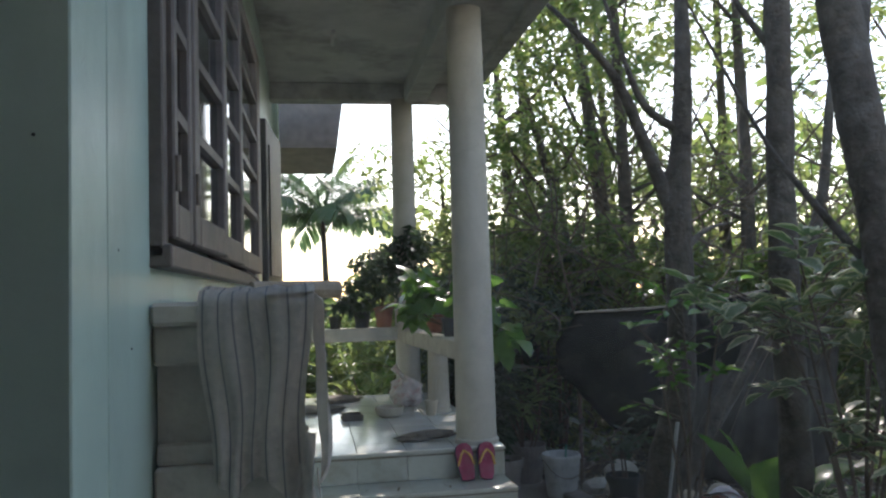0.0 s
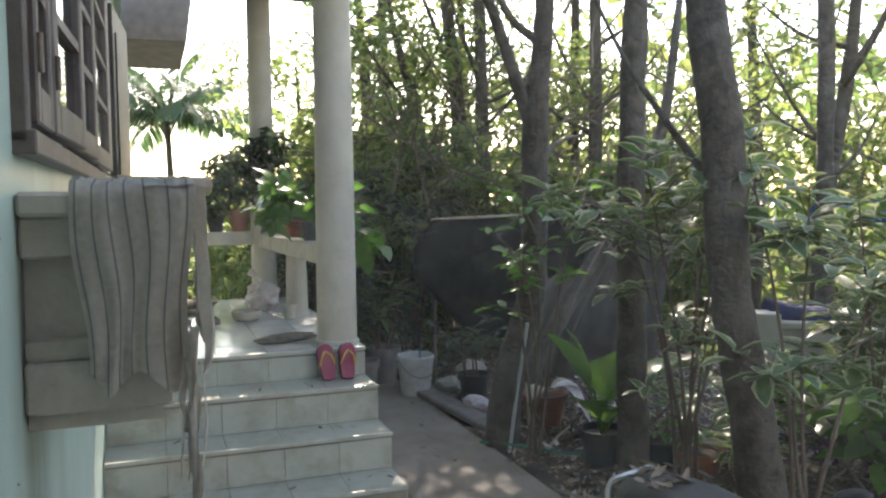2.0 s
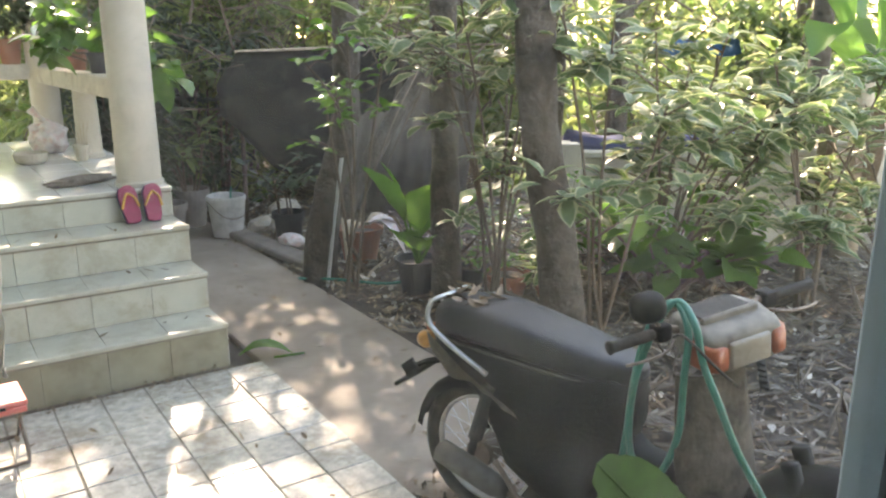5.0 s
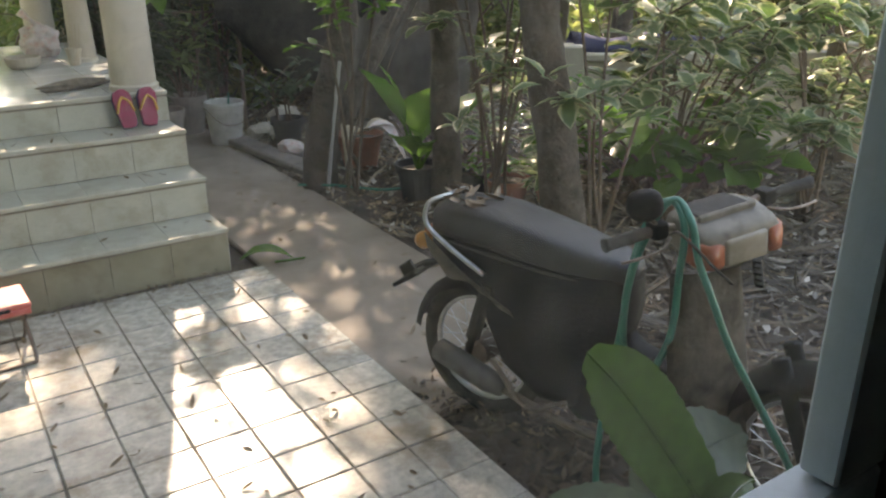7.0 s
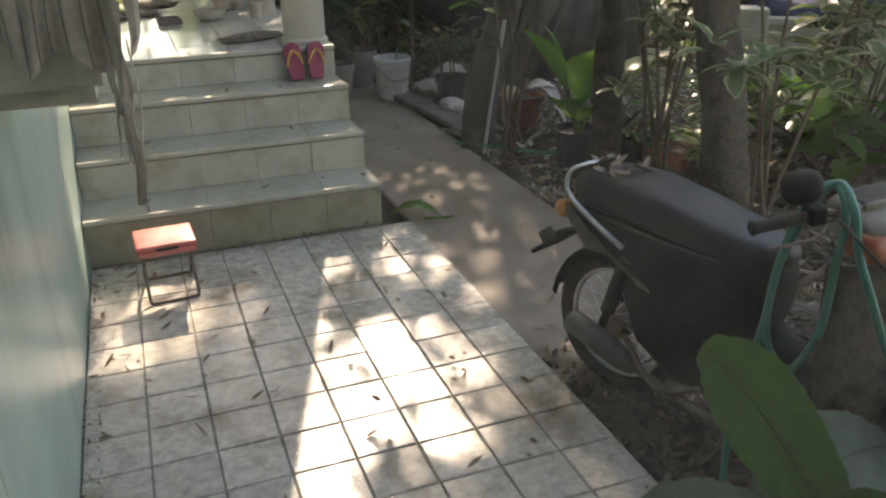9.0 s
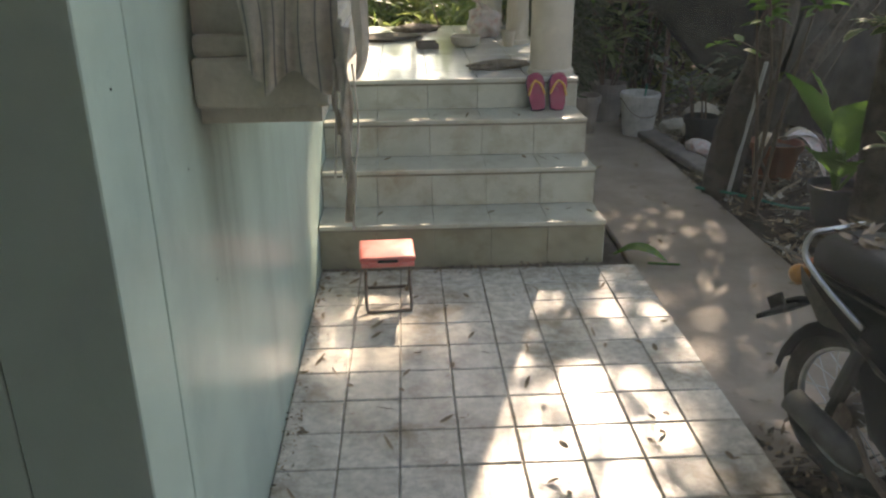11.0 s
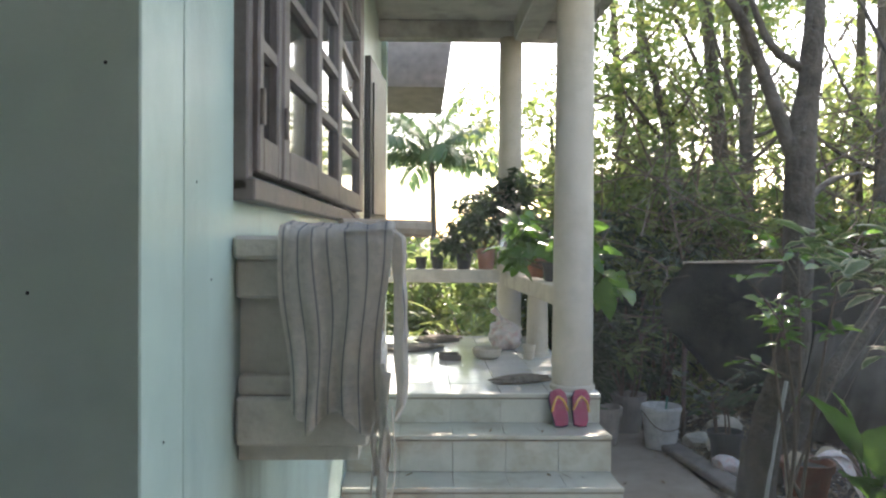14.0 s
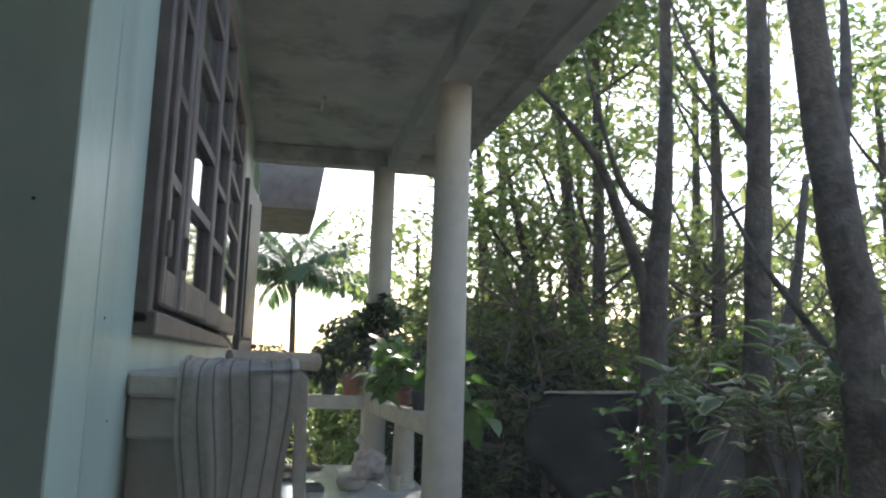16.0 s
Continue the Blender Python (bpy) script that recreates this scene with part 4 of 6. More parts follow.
pot(2.26, 3.8, 0.16, 0.34, M_STONE, label="grey concrete planter behind the bucket")
pot(1.95, 3.35, 0.14, 0.32, M_STONE, label="dark clay jar beside the porch")
whorl_shrub("potted_plant", 2.75, 2.75, [(rs.uniform(-0.15, 0.15), rs.uniform(-0.15, 0.15), rs.uniform(0.4, 0.6), 2) for _ in range(4)], "small leafy plant in a black pot", L_DARK, 0.11, 0.4, 6, seed=41)
whorl_shrub("potted_plant", 2.2, 3.75, [(rs.uniform(-0.2, 0.2), rs.uniform(-0.2, 0.2), rs.uniform(0.6, 0.95), 2) for _ in range(5)], "young plant with long green leaves in a planter", L_HEDGE, 0.2, 0.25, 6, seed=42)
whorl_shrub("potted_plant", 3.25, 0.84, [(rs.uniform(-0.08, 0.08), rs.uniform(-0.08, 0.08), rs.uniform(0.25, 0.36), 1) for _ in range(3)], "seedling in a small black pot", L_BIG, 0.09, 0.35, 5, seed=43)
wl_ = thing("wilted_leaves", 2.93, 1.72, 0.05, label="pale wilted leaves hanging over a pot", category="leaf")
for k, (dx, dy, h) in enumerate(((0.3, -0.1, 0.12), (0.2, -0.25, 0.02), (-0.22, -0.1, 0.2), (0.38, 0.05, 0.0))):
    part("leaf", blade([(0, 0, 0.24), (dx * 0.5, dy * 0.5, 0.27), (dx, dy, h)], [0.02, 0.075, 0.08, 0.05, 0.005], 0.3), M_BAG if k < 2 else M_CHIPW, wl_, smooth=True)

# bucket
bk = thing("bucket", 2.39, 3.22, -0.02, label="dirty white plastic bucket with wire handle", category="bucket")
part("bucket_body", lathe([(0.122, 0), (0.126, 0.01), (0.158, 0.31), (0.167, 0.31), (0.167, 0.335), (0.158, 0.35), (0.15, 0.345), (0.115, 0.02), (0.001, 0.02)], 28, cap=False), M_BUCKET, bk, smooth=False)
part("bucket_handle", tube(spline([(-0.165, 0, 0.31), (-0.1, -0.17, 0.21), (0, -0.2, 0.18), (0.1, -0.17, 0.21), (0.165, 0, 0.31)], 4), 0.004, 6), M_STEEL, bk)
part("stick", tube([(0.02, 0.02, 0.03), (0.05, 0.0, 0.42)], 0.008, 6), M_HOSE, bk, "green stick standing in the bucket")

kerb = thing("kerb", 2.5, 2.6, -0.02, label="flat dark kerb slab along the path", category="kerb", kind="structure")
part("slab", moved(box(-0.09, 0.09, -0.72, 0.8, 0, 0.055, 0.012), pose(0, 0, 0, 0, 0, 6)), M_STONE, kerb)
for i, (x, y, z, s) in enumerate(((2.72, 3.3, 0.05, 0.12), (2.85, 3.1, 0.06, 0.14), (2.95, 3.35, 0.05, 0.1), (2.66, 2.45, 0.07, 0.13), (3.1, 3.7, 0.07, 0.16))):
    b = bmesh.new()
    bmesh.ops.create_icosphere(b, subdivisions=2, radius=1)
    for v in b.verts:
        v.co *= 1 + 0.25 * noise.noise(v.co * 1.7 + Vector((i * 5.1, 0, 0)))
        v.co = Vector((v.co.x * s, v.co.y * s * 0.8, v.co.z * s * 0.6))
    o = tagged(part("rubble" if i != 3 else "plastic_bag", b, M_CONC if i != 3 else M_BAG), "broken pale concrete lump" if i != 3 else "crumpled white plastic bag on soil", "stone" if i != 3 else "bag")
    o.matrix_basis = pose(x, y, z - 0.03, 10 * i, 0, 40 * i)

pl = thing("pole", 2.5, 1.5, -0.05, label="pale pvc pole leaning on a trunk", category="pole")
part("pole_tube", tube([(0, 0, 0), (0.09, 0.05, 0.45), (0.16, 0.04, 0.88)], 0.014, 8), M_PVC, pl)
for k, (x, y, dx, dy, dz, r) in enumerate(((2.62, 1.5, 0.25, 0.15, 0.5, 0.012), (2.7, 1.55, 0.1, 0.3, 0.35, 0.018), (2.75, 1.45, 0.5, 0.1, 0.06, 0.014), (2.7, 1.35, 0.35, 0.3, 0.05, 0.012), (2.8, 1.5, -0.12, 0.05, 0.28, 0.016))):
    t = thing("stick", x, y, -0.02, label="dry fallen stick in leaf litter", category="stick", group="sticks under the tree")
    part("branch", tube([(0, 0, 0), (dx * 0.5, dy * 0.5, dz * 0.5 + 0.02), (dx, dy, dz)], [r, r * 0.9, r * 0.6], 6), M_CHIPW if k % 2 else M_TWIG, t)
hl = thing("garden_hose", 2.55, 1.35, -0.02, label="thin green hose lying on soil", category="hose")
part("hose_tube", tube(spline([(-0.2, 0.3, 0.02), (0.0, 0.1, 0.03), (0.2, -0.15, 0.03), (0.35, -0.2, 0.03)], 5), 0.009, 7), M_HOSE, hl)

# dark tarpaulin and ribbed panel behind the trunks
tp = thing("tarpaulin", 3.4, 3.5, 0, label="dark grey tarpaulin sheet stretched between trunks", category="tarpaulin")
bm = bmesh.new()
NU, NV = 28, 14
grid = []
for i in range(NU + 1):
    u = i / NU
    top = 1.50 + 0.16 * u - 0.05 * math.sin(u * 3.14)
    lo = 0.43 - 0.05 * math.sin(u * 6) + (0.34 * (1 - u * 3.2) ** 2 if u < 0.31 else 0) + 0.02 * math.sin(u * 31)
    row = []
    for j in range(NV + 1):
        v = j / NV
        z = lo + (top - lo) * v
        xx = -0.72 + 1.92 * u - 0.26 * math.sin(v * 3.14) * (1 - u) + 0.02 * math.sin(v * 17)
        yy = 0.16 * math.sin(v * 2.8) * -1 + 0.05 * noise.noise((u * 5, v * 3, 1)) + 0.03 * math.sin(u * 14 + v * 2)
        row.append(bm.verts.new((xx, yy, z)))
    grid.append(row)
for a, b in zip(grid, grid[1:]):
    for j in range(NV):
        bm.faces.new((a[j], b[j], b[j + 1], a[j + 1]))
bmesh.ops.solidify(bm, geom=bm.faces[:], thickness=0.006)
part("sheet", bm, M_TARP, tp, smooth=True)
part("ridge_pole", tube([(-0.75, 0, 1.5), (0.3, 0.02, 1.53), (1.25, 0, 1.67)], 0.014, 8), M_CHIPW, tp, "pale wooden ridge pole")
part("prop", tube([(-0.7, 0.1, -0.05), (-0.72, 0.02, 1.5)], 0.02, 7), M_TWIG, tp)
part("prop", tube([(1.2, 0.1, -0.05), (1.22, 0.02, 1.66)], 0.02, 7), M_TWIG, tp)
pn = thing("ribbed_panel", 4.05, 3.15, 0.0, -8, label="grey fibre-cement roofing panel leaning on its edge", category="panel")
bm = bmesh.new()
rows = []
for i in range(49):
    s = i / 48
    rows.append([bm.verts.new((-0.55 + 1.25 * s, 0.022 * math.sin(i * 0.79) + 0.28 * v, -0.05 + 1.55 * v)) for v in (0, 0.5, 1)])
for a, b in zip(rows, rows[1:]):
    for j in range(2):
        bm.faces.new((a[j], b[j], b[j + 1], a[j + 1]))
bmesh.ops.solidify(bm, geom=bm.faces[:], thickness=0.008)
part("sheet", moved(bm, pose(0, 0, 0, 0, 14, 0)), M_SHEET, pn, smooth=True)

# boundary wall, sheets on it, far pole
bw = thing("wall_garden", 6.2, 0.12, -0.06, -31, label="weathered white garden boundary wall", category="wall", kind="structure")
part("wall_body", box(-2.2, 4.5, 0, 0.14, 0, 0.78, 0.006), M_WHITEWALL, bw)
part("coping", box(-2.2, 4.5, -0.03, 0.17, 0.783, 0.84, 0.01), M_WHITEWALL, bw)
for k in range(4):
    part("pier", box(-2.2 + 2.1 * k, -2.0 + 2.1 * k, -0.05, 0.19, 0, 0.9, 0.01), M_WHITEWALL, bw)
for nm, x, y, rz, w, h, z, m, lb in (("folded_sheet", 5.2, 1.0, -31, 1.5, 0.22, 0.72, M_NAVY, "dark navy plastic sheet lying over the wall"), ("blue_tarpaulin", 6.9, 2.4, -20, 1.3, 0.2, 1.45, M_BLUETARP, "bright blue tarpaulin roof edge")):
    t = thing(nm, x, y, z, rz, label=lb, category="tarpaulin")
    bm = bmesh.new()
    rows = []
    for i in range(15):
        u = i / 14 - 0.5
        rows.append([bm.verts.new((u * w, -0.2 * math.cos(v * 3.14) + 0.02 * math.sin(i * 1.7), h * math.sin(v * 3.14) * 0.8 + 0.03 * math.sin(i * 0.9 + v * 4))) for v in (0, 0.25, 0.5, 0.75, 1)])
    for a, b in zip(rows, rows[1:]):
        for j in range(4):
            bm.faces.new((a[j], b[j], b[j + 1], a[j + 1]))
    bmesh.ops.solidify(bm, geom=bm.faces[:], thickness=0.01)
    part("sheet", bm, m, t, smooth=True)
    part("post", tube([(-w * 0.4, 0, -z), (-w * 0.4, 0, h * 0.7)], 0.02, 7), M_TWIG, t)
    part("post", tube([(w * 0.4, 0, -z), (w * 0.4, 0, h * 0.7)], 0.02, 7), M_TWIG, t)
tree("tree", [(5.36, 1.6, -0.06), (5.34, 1.6, 1.6), (5.32, 1.6, 3.0), (5.3, 1.65, 5.0)], [0.075, 0.07, 0.065, 0.05], [], "straight pale trunk by the boundary wall", None)
tree("tree", [(6.35, 0.4, -0.06), (6.3, 0.4, 1.4), (6.2, 0.4, 3.4)], [0.09, 0.08, 0.07], [], "dark trunk beside the white wall", None)

# banana plant
bn = thing("banana_plant", 6.0, -0.15, -0.05, label="banana plant with long broad arching leaves", category="plant")
part("stem", tube([(0, 0, 0), (0.05, 0, 0.7), (0.0, 0, 1.5)], [0.1, 0.09, 0.06], 12), M_CHIPW, bn, smooth=True)
for k, (dx, dy, z1, z2, w) in enumerate(((-1.1, 0.95, 2.42, 2.52, 0.2), (-1.4, 0.2, 2.25, 2.15, 0.22), (-1.0, -0.2, 1.75, 1.55, 0.17), (-0.9, 0.3, 1.2, 0.75, 0.14), (0.7, -0.4, 2.0, 1.7, 0.2), (0.2, 0.7, 2.4, 2.4, 0.18), (-0.3, -0.7, 2.1, 1.8, 0.18), (0.8, 0.4, 1.5, 1.0, 0.16))):
    part("leaf", blade([(0, 0, 1.25), (dx * 0.3, dy * 0.3, z1 * 0.88), (dx * 0.7, dy * 0.7, z1), (dx, dy, z2)], [0.015, 0.04, w, w * 1.05, w * 0.8, 0.01], 0.25, ribs=0.006), L_BIG, bn, smooth=True)
for k in range(5):
    a = k * 1.3
    part("dry_leaf", blade([(0.05 * math.cos(a), 0.05 * math.sin(a), 1.2), (0.2 * math.cos(a), 0.2 * math.sin(a), 1.0), (0.24 * math.cos(a), 0.24 * math.sin(a), 0.4)], [0.01, 0.06, 0.07, 0.01], 0.6), M_DRY, bn)

# palm behind the house
pm = thing("palm_tree", 0.58, 13.0, -0.05, label="slim palm tree with feathery fronds against the sky", category="tree")
part("trunk", tube(spline([(0, 0, 0), (0.05, 0, 1.6), (0.0, 0, 3.5)], 5), [0.09 - 0.004 * i for i in range(11)], 10), M_BARK, pm, smooth=True)
rp = np.random.default_rng(9)
for k in range(20):
    a = k * 2.4 + 0.3
    el = 1.4 - 1.15 * (k / 19) ** 0.9
    ln = rp.uniform(1.7, 2.1)
    pts = []
    for f in np.linspace(0, 1, 8):
        hz = ln * f * math.cos(el) * (1 - 0.12 * f * f) + 0.35 * f * f * math.sin(el)
        pts.append(Vector((hz * math.cos(a), hz * math.sin(a), 3.3 + ln * f * math.sin(el) * (1 - 0.2 * f) - 0.55 * f ** 2.2 * (0.25 + math.cos(el)))))
    fr = part("frond", tube(pts, [0.022, 0.019, 0.016, 0.013, 0.01, 0.008, 0.006, 0.003], 5), L_PALM, pm)
    q = spline(pts, 7)
    nb = np.array([tuple(p) for p in q[7:]])
    d = np.gradient(nb, axis=0)
    d /= np.linalg.norm(d, axis=1, keepdims=True)
    sd = np.cross(d, [0, 0, 1.0])
    sd /= np.linalg.norm(sd, axis=1, keepdims=True) + 1e-6
    B = np.concatenate([nb, nb])
    Wy = np.concatenate([sd + d * 0.75 - [0, 0, 0.35], -sd + d * 0.75 - [0, 0, 0.35]]) + rp.normal(size=(2 * len(nb), 3)) * 0.09
    L = np.concatenate([0.42 * np.sin(np.linspace(0.7, 2.75, len(nb))) + 0.16] * 2)
    lf = new("leaflet_row", leaf_mesh("leaflet_row", B, Wy, np.tile([0, 0, 1.0], (len(B), 1)), L, np.full(len(B), 0.05), L_PALM, False, 0.45))
    lf.parent = fr

# plants on the railing and by the column
for k, (x, y, r, h, m, lb) in enumerate(((0.2, 3.9, 0.07, 0.12, M_POTBLK, "small dark pot on the railing"), (0.39, 3.9, 0.055, 0.11, M_POTBLK, "small black pot on the railing"), (0.54, 3.9, 0.06, 0.11, M_POTBLK, "small black pot on the railing"),
                                      (0.98, 3.9, 0.09, 0.19, M_TERRA, "terracotta pot on the railing"), (0.78, 3.9, 0.08, 0.15, M_POTBLK, "dark pot on the railing"))):
    pot(x, y, r, h, m, label=lb, z=1.42)
pot(1.30, 2.95, 0.075, 0.14, M_TERRA, label="terracotta pot on the side railing", z=1.40)
pot(1.32, 2.3, 0.07, 0.13, M_POTBLK, label="dark pot on the side railing", z=1.40)


def pot_bush(x, y, z, cs, rs_, n, size, m, label, aspect=0.45, simple=True):
    t = thing("potted_bush", x, y, z, label=label, category="plant")
    bms = bmesh.new()
    for c in cs:
        tube([(0, 0, 0), (c[0] * 0.4, c[1] * 0.4, c[2] * 0.6), tuple(c)], [0.008, 0.006, 0.003], 5, bms, cap=False)
    part("stem_bundle", bms, M_TWIG, t)
    foliage("foliage", np.random.default_rng(int(x * 100 + n)), cs, rs_, n, size, m, t, aspect, 0.5, simple, droop=0.35)
    return t


pot_bush(0.95, 3.9, 1.56, [(-0.2, 0, 0.15), (0.05, -0.1, 0.3), (0.2, 0, 0.5), (0.35, -0.1, 0.25), (-0.05, 0.1, 0.45), (0.3, -0.15, 0.6), (0.5, -0.2, 0.1), (-0.3, -0.05, 0.05)], [0.22, 0.24, 0.24, 0.22, 0.2, 0.2, 0.2, 0.15], 1500, 0.1, L_DARK, "dense dark green potted plant on the railing")
pot_bush(1.2, 2.9, 1.52, [(0.2, -0.2, 0.1), (0.35, -0.4, 0.2), (-0.12, -0.3, 0.05), (0.5, -0.4, 0.0), (0.55, -0.5, -0.15), (-0.1, -0.4, 0.3), (0.0, -0.2, 0.2)], [0.12, 0.12, 0.12, 0.12, 0.12, 0.1, 0.12], 130, 0.17, L_BIG, "plant with large bright heart-shaped leaves on the railing", 0.75, False)

# ---- motorcycle ----
mc = thing("motorcycle", 1.80, -1.28, -0.055, -71, label="old black step-through motorcycle with peeling paint", category="motorcycle")


def wheel(x, z=0.262):
    w = thing("wheel", 0, 0, 0)
    w.parent = mc
    w.matrix_basis = pose(x, 0, z)
    def ring(R, r, sides=8, seg=36):
        return tube([(R * math.cos(2 * math.pi * k / seg), 0, R * math.sin(2 * math.pi * k / seg)) for k in range(seg + 1)], r, sides, cap=False)
    part("tyre", ring(0.232, 0.031, 10), M_RUBBER, w, smooth=True)
    part("rim", ring(0.201, 0.012), M_CHROME, w, smooth=True)
    part("hub", moved(lathe([(0.05, -0.05), (0.055, -0.03), (0.055, 0.03), (0.05, 0.05)], 18), pose(0, 0, 0, 90, 0, 0)), M_STEEL, w)
    for k in range(28):
        a = 2 * math.pi * k / 28
        o = 0.5 * (1 if k % 2 else -1)
        part("spoke", tube([(0.05 * math.cos(a + o), 0.03 * (-1) ** k, 0.05 * math.sin(a + o)), (0.198 * math.cos(a), 0, 0.198 * math.sin(a))], 0.0017, 4), M_CHROME, w)


def guard(x, z, a0, step, n, R, half, name):
    """A curved mudguard of n segments round an axle."""
    b = bmesh.new()
    rows = []
    for k in range(n + 1):
        a = radians(a0 + step * k)
        rows.append([b.verts.new((x + (R - d) * math.cos(a), y * half, z + (R - d) * math.sin(a))) for y, d in ((-1, 0.045), (-0.85, 0.015), (-0.4, 0), (0.4, 0), (0.85, 0.015), (1, 0.045))])
    for p, q in zip(rows, rows[1:]):
        for j in range(5):
            b.faces.new((p[j], p[j + 1], q[j + 1], q[j]))
    bmesh.ops.solidify(b, geom=b.faces[:], thickness=0.005)
    return part(name, b, M_BLACK, mc, "", True)


wheel(0.0)
wheel(1.14)
guard(0.0, 0.262, 55, 13, 9, 0.292, 0.06, "rear_fender")
guard(1.14, 0.262, 15, 15, 10, 0.30, 0.085, "front_fender")
# seat with a flat pillion hump at the back and a low nose
part("seat", hull_shape([(-0.175, 0, 0.735, 0.06, 0.03, 3), (-0.15, 0, 0.745, 0.1, 0.06, 3.4), (-0.05, 0, 0.755, 0.122, 0.07, 3.6), (0.08, 0, 0.755, 0.128, 0.07, 3.8), (0.2, 0, 0.74, 0.128, 0.066, 3.8),
                         (0.35, 0, 0.722, 0.122, 0.06, 3.6), (0.47, 0, 0.71, 0.105, 0.05, 3.4), (0.55, 0, 0.705, 0.075, 0.038, 3), (0.58, 0, 0.705, 0.03, 0.02, 3)], 20), M_VINYL, mc, "worn black vinyl seat", True)
part("seat_piping", tube(spline([(0.56, -0.06, 0.685), (0.45, -0.11, 0.675), (0.3, -0.126, 0.678), (0.05, -0.13, 0.69), (-0.12, -0.11, 0.692)], 5), 0.005, 6), M_RUBBER, mc)
part("side_cover", hull_shape([(-0.19, 0, 0.66, 0.06, 0.05, 4), (-0.08, 0, 0.65, 0.11, 0.07, 4), (0.06, 0, 0.6, 0.125, 0.12, 4), (0.16, 0, 0.5, 0.135, 0.22, 5), (0.3, 0, 0.46, 0.14, 0.26, 5),
                               (0.44, 0, 0.46, 0.135, 0.25, 5), (0.52, 0, 0.54, 0.115, 0.17, 4), (0.57, 0, 0.6, 0.06, 0.08, 4)], 20), M_BLACK, mc, "dusty black plastic side cover", True)
for s in (-1, 1):
    # flaking strip of paint between rail and mudguard
    pb_ = bmesh.new()
    rows = []
    rj = random.Random(5 + s)
    for k in range(15):
        f = k / 14
        x = -0.16 + 0.36 * f
        zt = 0.715 - 0.2 * f
        wd_ = 0.012 + 0.075 * math.sin(min(1.0, f * 1.6 + 0.15) * 3.0) ** 0.8 * (1 - 0.5 * f) + rj.uniform(-0.008, 0.008)
        rows.append([pb_.verts.new((x, s * (0.135 + 0.02 * math.sin(f * 3.1)), zt)), pb_.verts.new((x + 0.012, s * (0.143 + 0.02 * math.sin(f * 3.1)), zt - wd_ * 0.5)), pb_.verts.new((x + 0.02 + rj.uniform(-0.008, 0.008), s * (0.138 + 0.02 * math.sin(f * 3.1)), zt - wd_))])
    for p, q in zip(rows, rows[1:]):
        for j in range(2):
            pb_.faces.new((p[j], p[j + 1], q[j + 1], q[j]))
    bmesh.ops.solidify(pb_, geom=pb_.faces[:], thickness=0.006)
    part("tail_panel", pb_, M_PEEL, mc, "peeling pale side panel")
    part("grab_rail", tube(spline([(0.1, s * 0.15, 0.625), (-0.02, s * 0.152, 0.68), (-0.12, s * 0.145, 0.73), (-0.155, s * 0.135, 0.765), (-0.16, s * 0.11, 0.808), (-0.145, s * 0.07, 0.822), (-0.135, 0, 0.824)], 5), 0.009, 8), M_CHROME, mc, "chrome grab rail", True)
    part("shock_absorber", tube([(0.0, s * 0.1, 0.27), (0.03, s * 0.11, 0.36), (0.031, s * 0.11, 0.361), (0.1, s * 0.12, 0.58)], [0.014, 0.014, 0.026, 0.026], 10), M_RUBBER, mc)
    part("rear_indicator", moved(lathe([(0.01, 0), (0.03, 0.015), (0.03, 0.04), (0.02, 0.052), (0.004, 0.056)], 14), pose(-0.155, s * 0.125, 0.672, 0, -90, s * 25)), M_AMBER, mc, "amber indicator lens", True)
    part("fork_leg", tube([(1.02, s * 0.055, 0.58), (1.14, s * 0.07, 0.262)], [0.026, 0.02], 10), M_BLACK, mc, "", True)
part("tail_light", box(-0.225, -0.17, -0.06, 0.06, 0.64, 0.70, 0.015, seg=2), M_ORANGE, mc, "orange tail light")
fl_ = box(-0.008, 0.008, -0.075, 0.075, -0.085, 0.05, 0.004)
box(-0.05, 0.012, -0.062, -0.05, -0.02, 0.05, 0.003, fl_)
part("mud_flap", moved(fl_, pose(-0.30, 0, 0.485, 0, 52, 0)), M_BLACK, mc, "black plate holder and mud flap")
part("flap_bracket", tube([(-0.18, 0, 0.56), (-0.26, 0, 0.53), (-0.31, 0, 0.5)], 0.014, 6), M_BLACK, mc)
part("muffler", tube([(-0.075, -0.175, 0.31), (-0.07, -0.175, 0.309), (0.06, -0.172, 0.275), (0.15, -0.17, 0.25), (0.2, -0.165, 0.235)], [0.03, 0.04, 0.042, 0.04, 0.026], 16), M_MUFFLER, mc, "dull grey exhaust muffler", True)
part("exhaust_pipe", tube(spline([(0.18, -0.165, 0.24), (0.4, -0.15, 0.19), (0.6, -0.12, 0.17), (0.78, -0.06, 0.26)], 4), 0.014, 8), M_STEEL, mc, "rusty exhaust pipe", True)
part("engine", hull_shape([(0.38, 0, 0.26, 0.08, 0.07, 4), (0.45, 0, 0.27, 0.12, 0.1, 4), (0.62, 0, 0.28, 0.12, 0.09, 4), (0.7, 0, 0.3, 0.06, 0.05, 4), (0.8, 0, 0.33, 0.05, 0.05, 4)], 14), M_BLACK, mc, "dusty engine casing", True)
part("chain_case", hull_shape([(-0.08, 0.09, 0.26, 0.015, 0.05, 3), (0.0, 0.09, 0.26, 0.02, 0.07, 3), (0.4, 0.09, 0.26, 0.02, 0.05, 3), (0.45, 0.09, 0.26, 0.015, 0.03, 3)], 10), M_BLACK, mc)
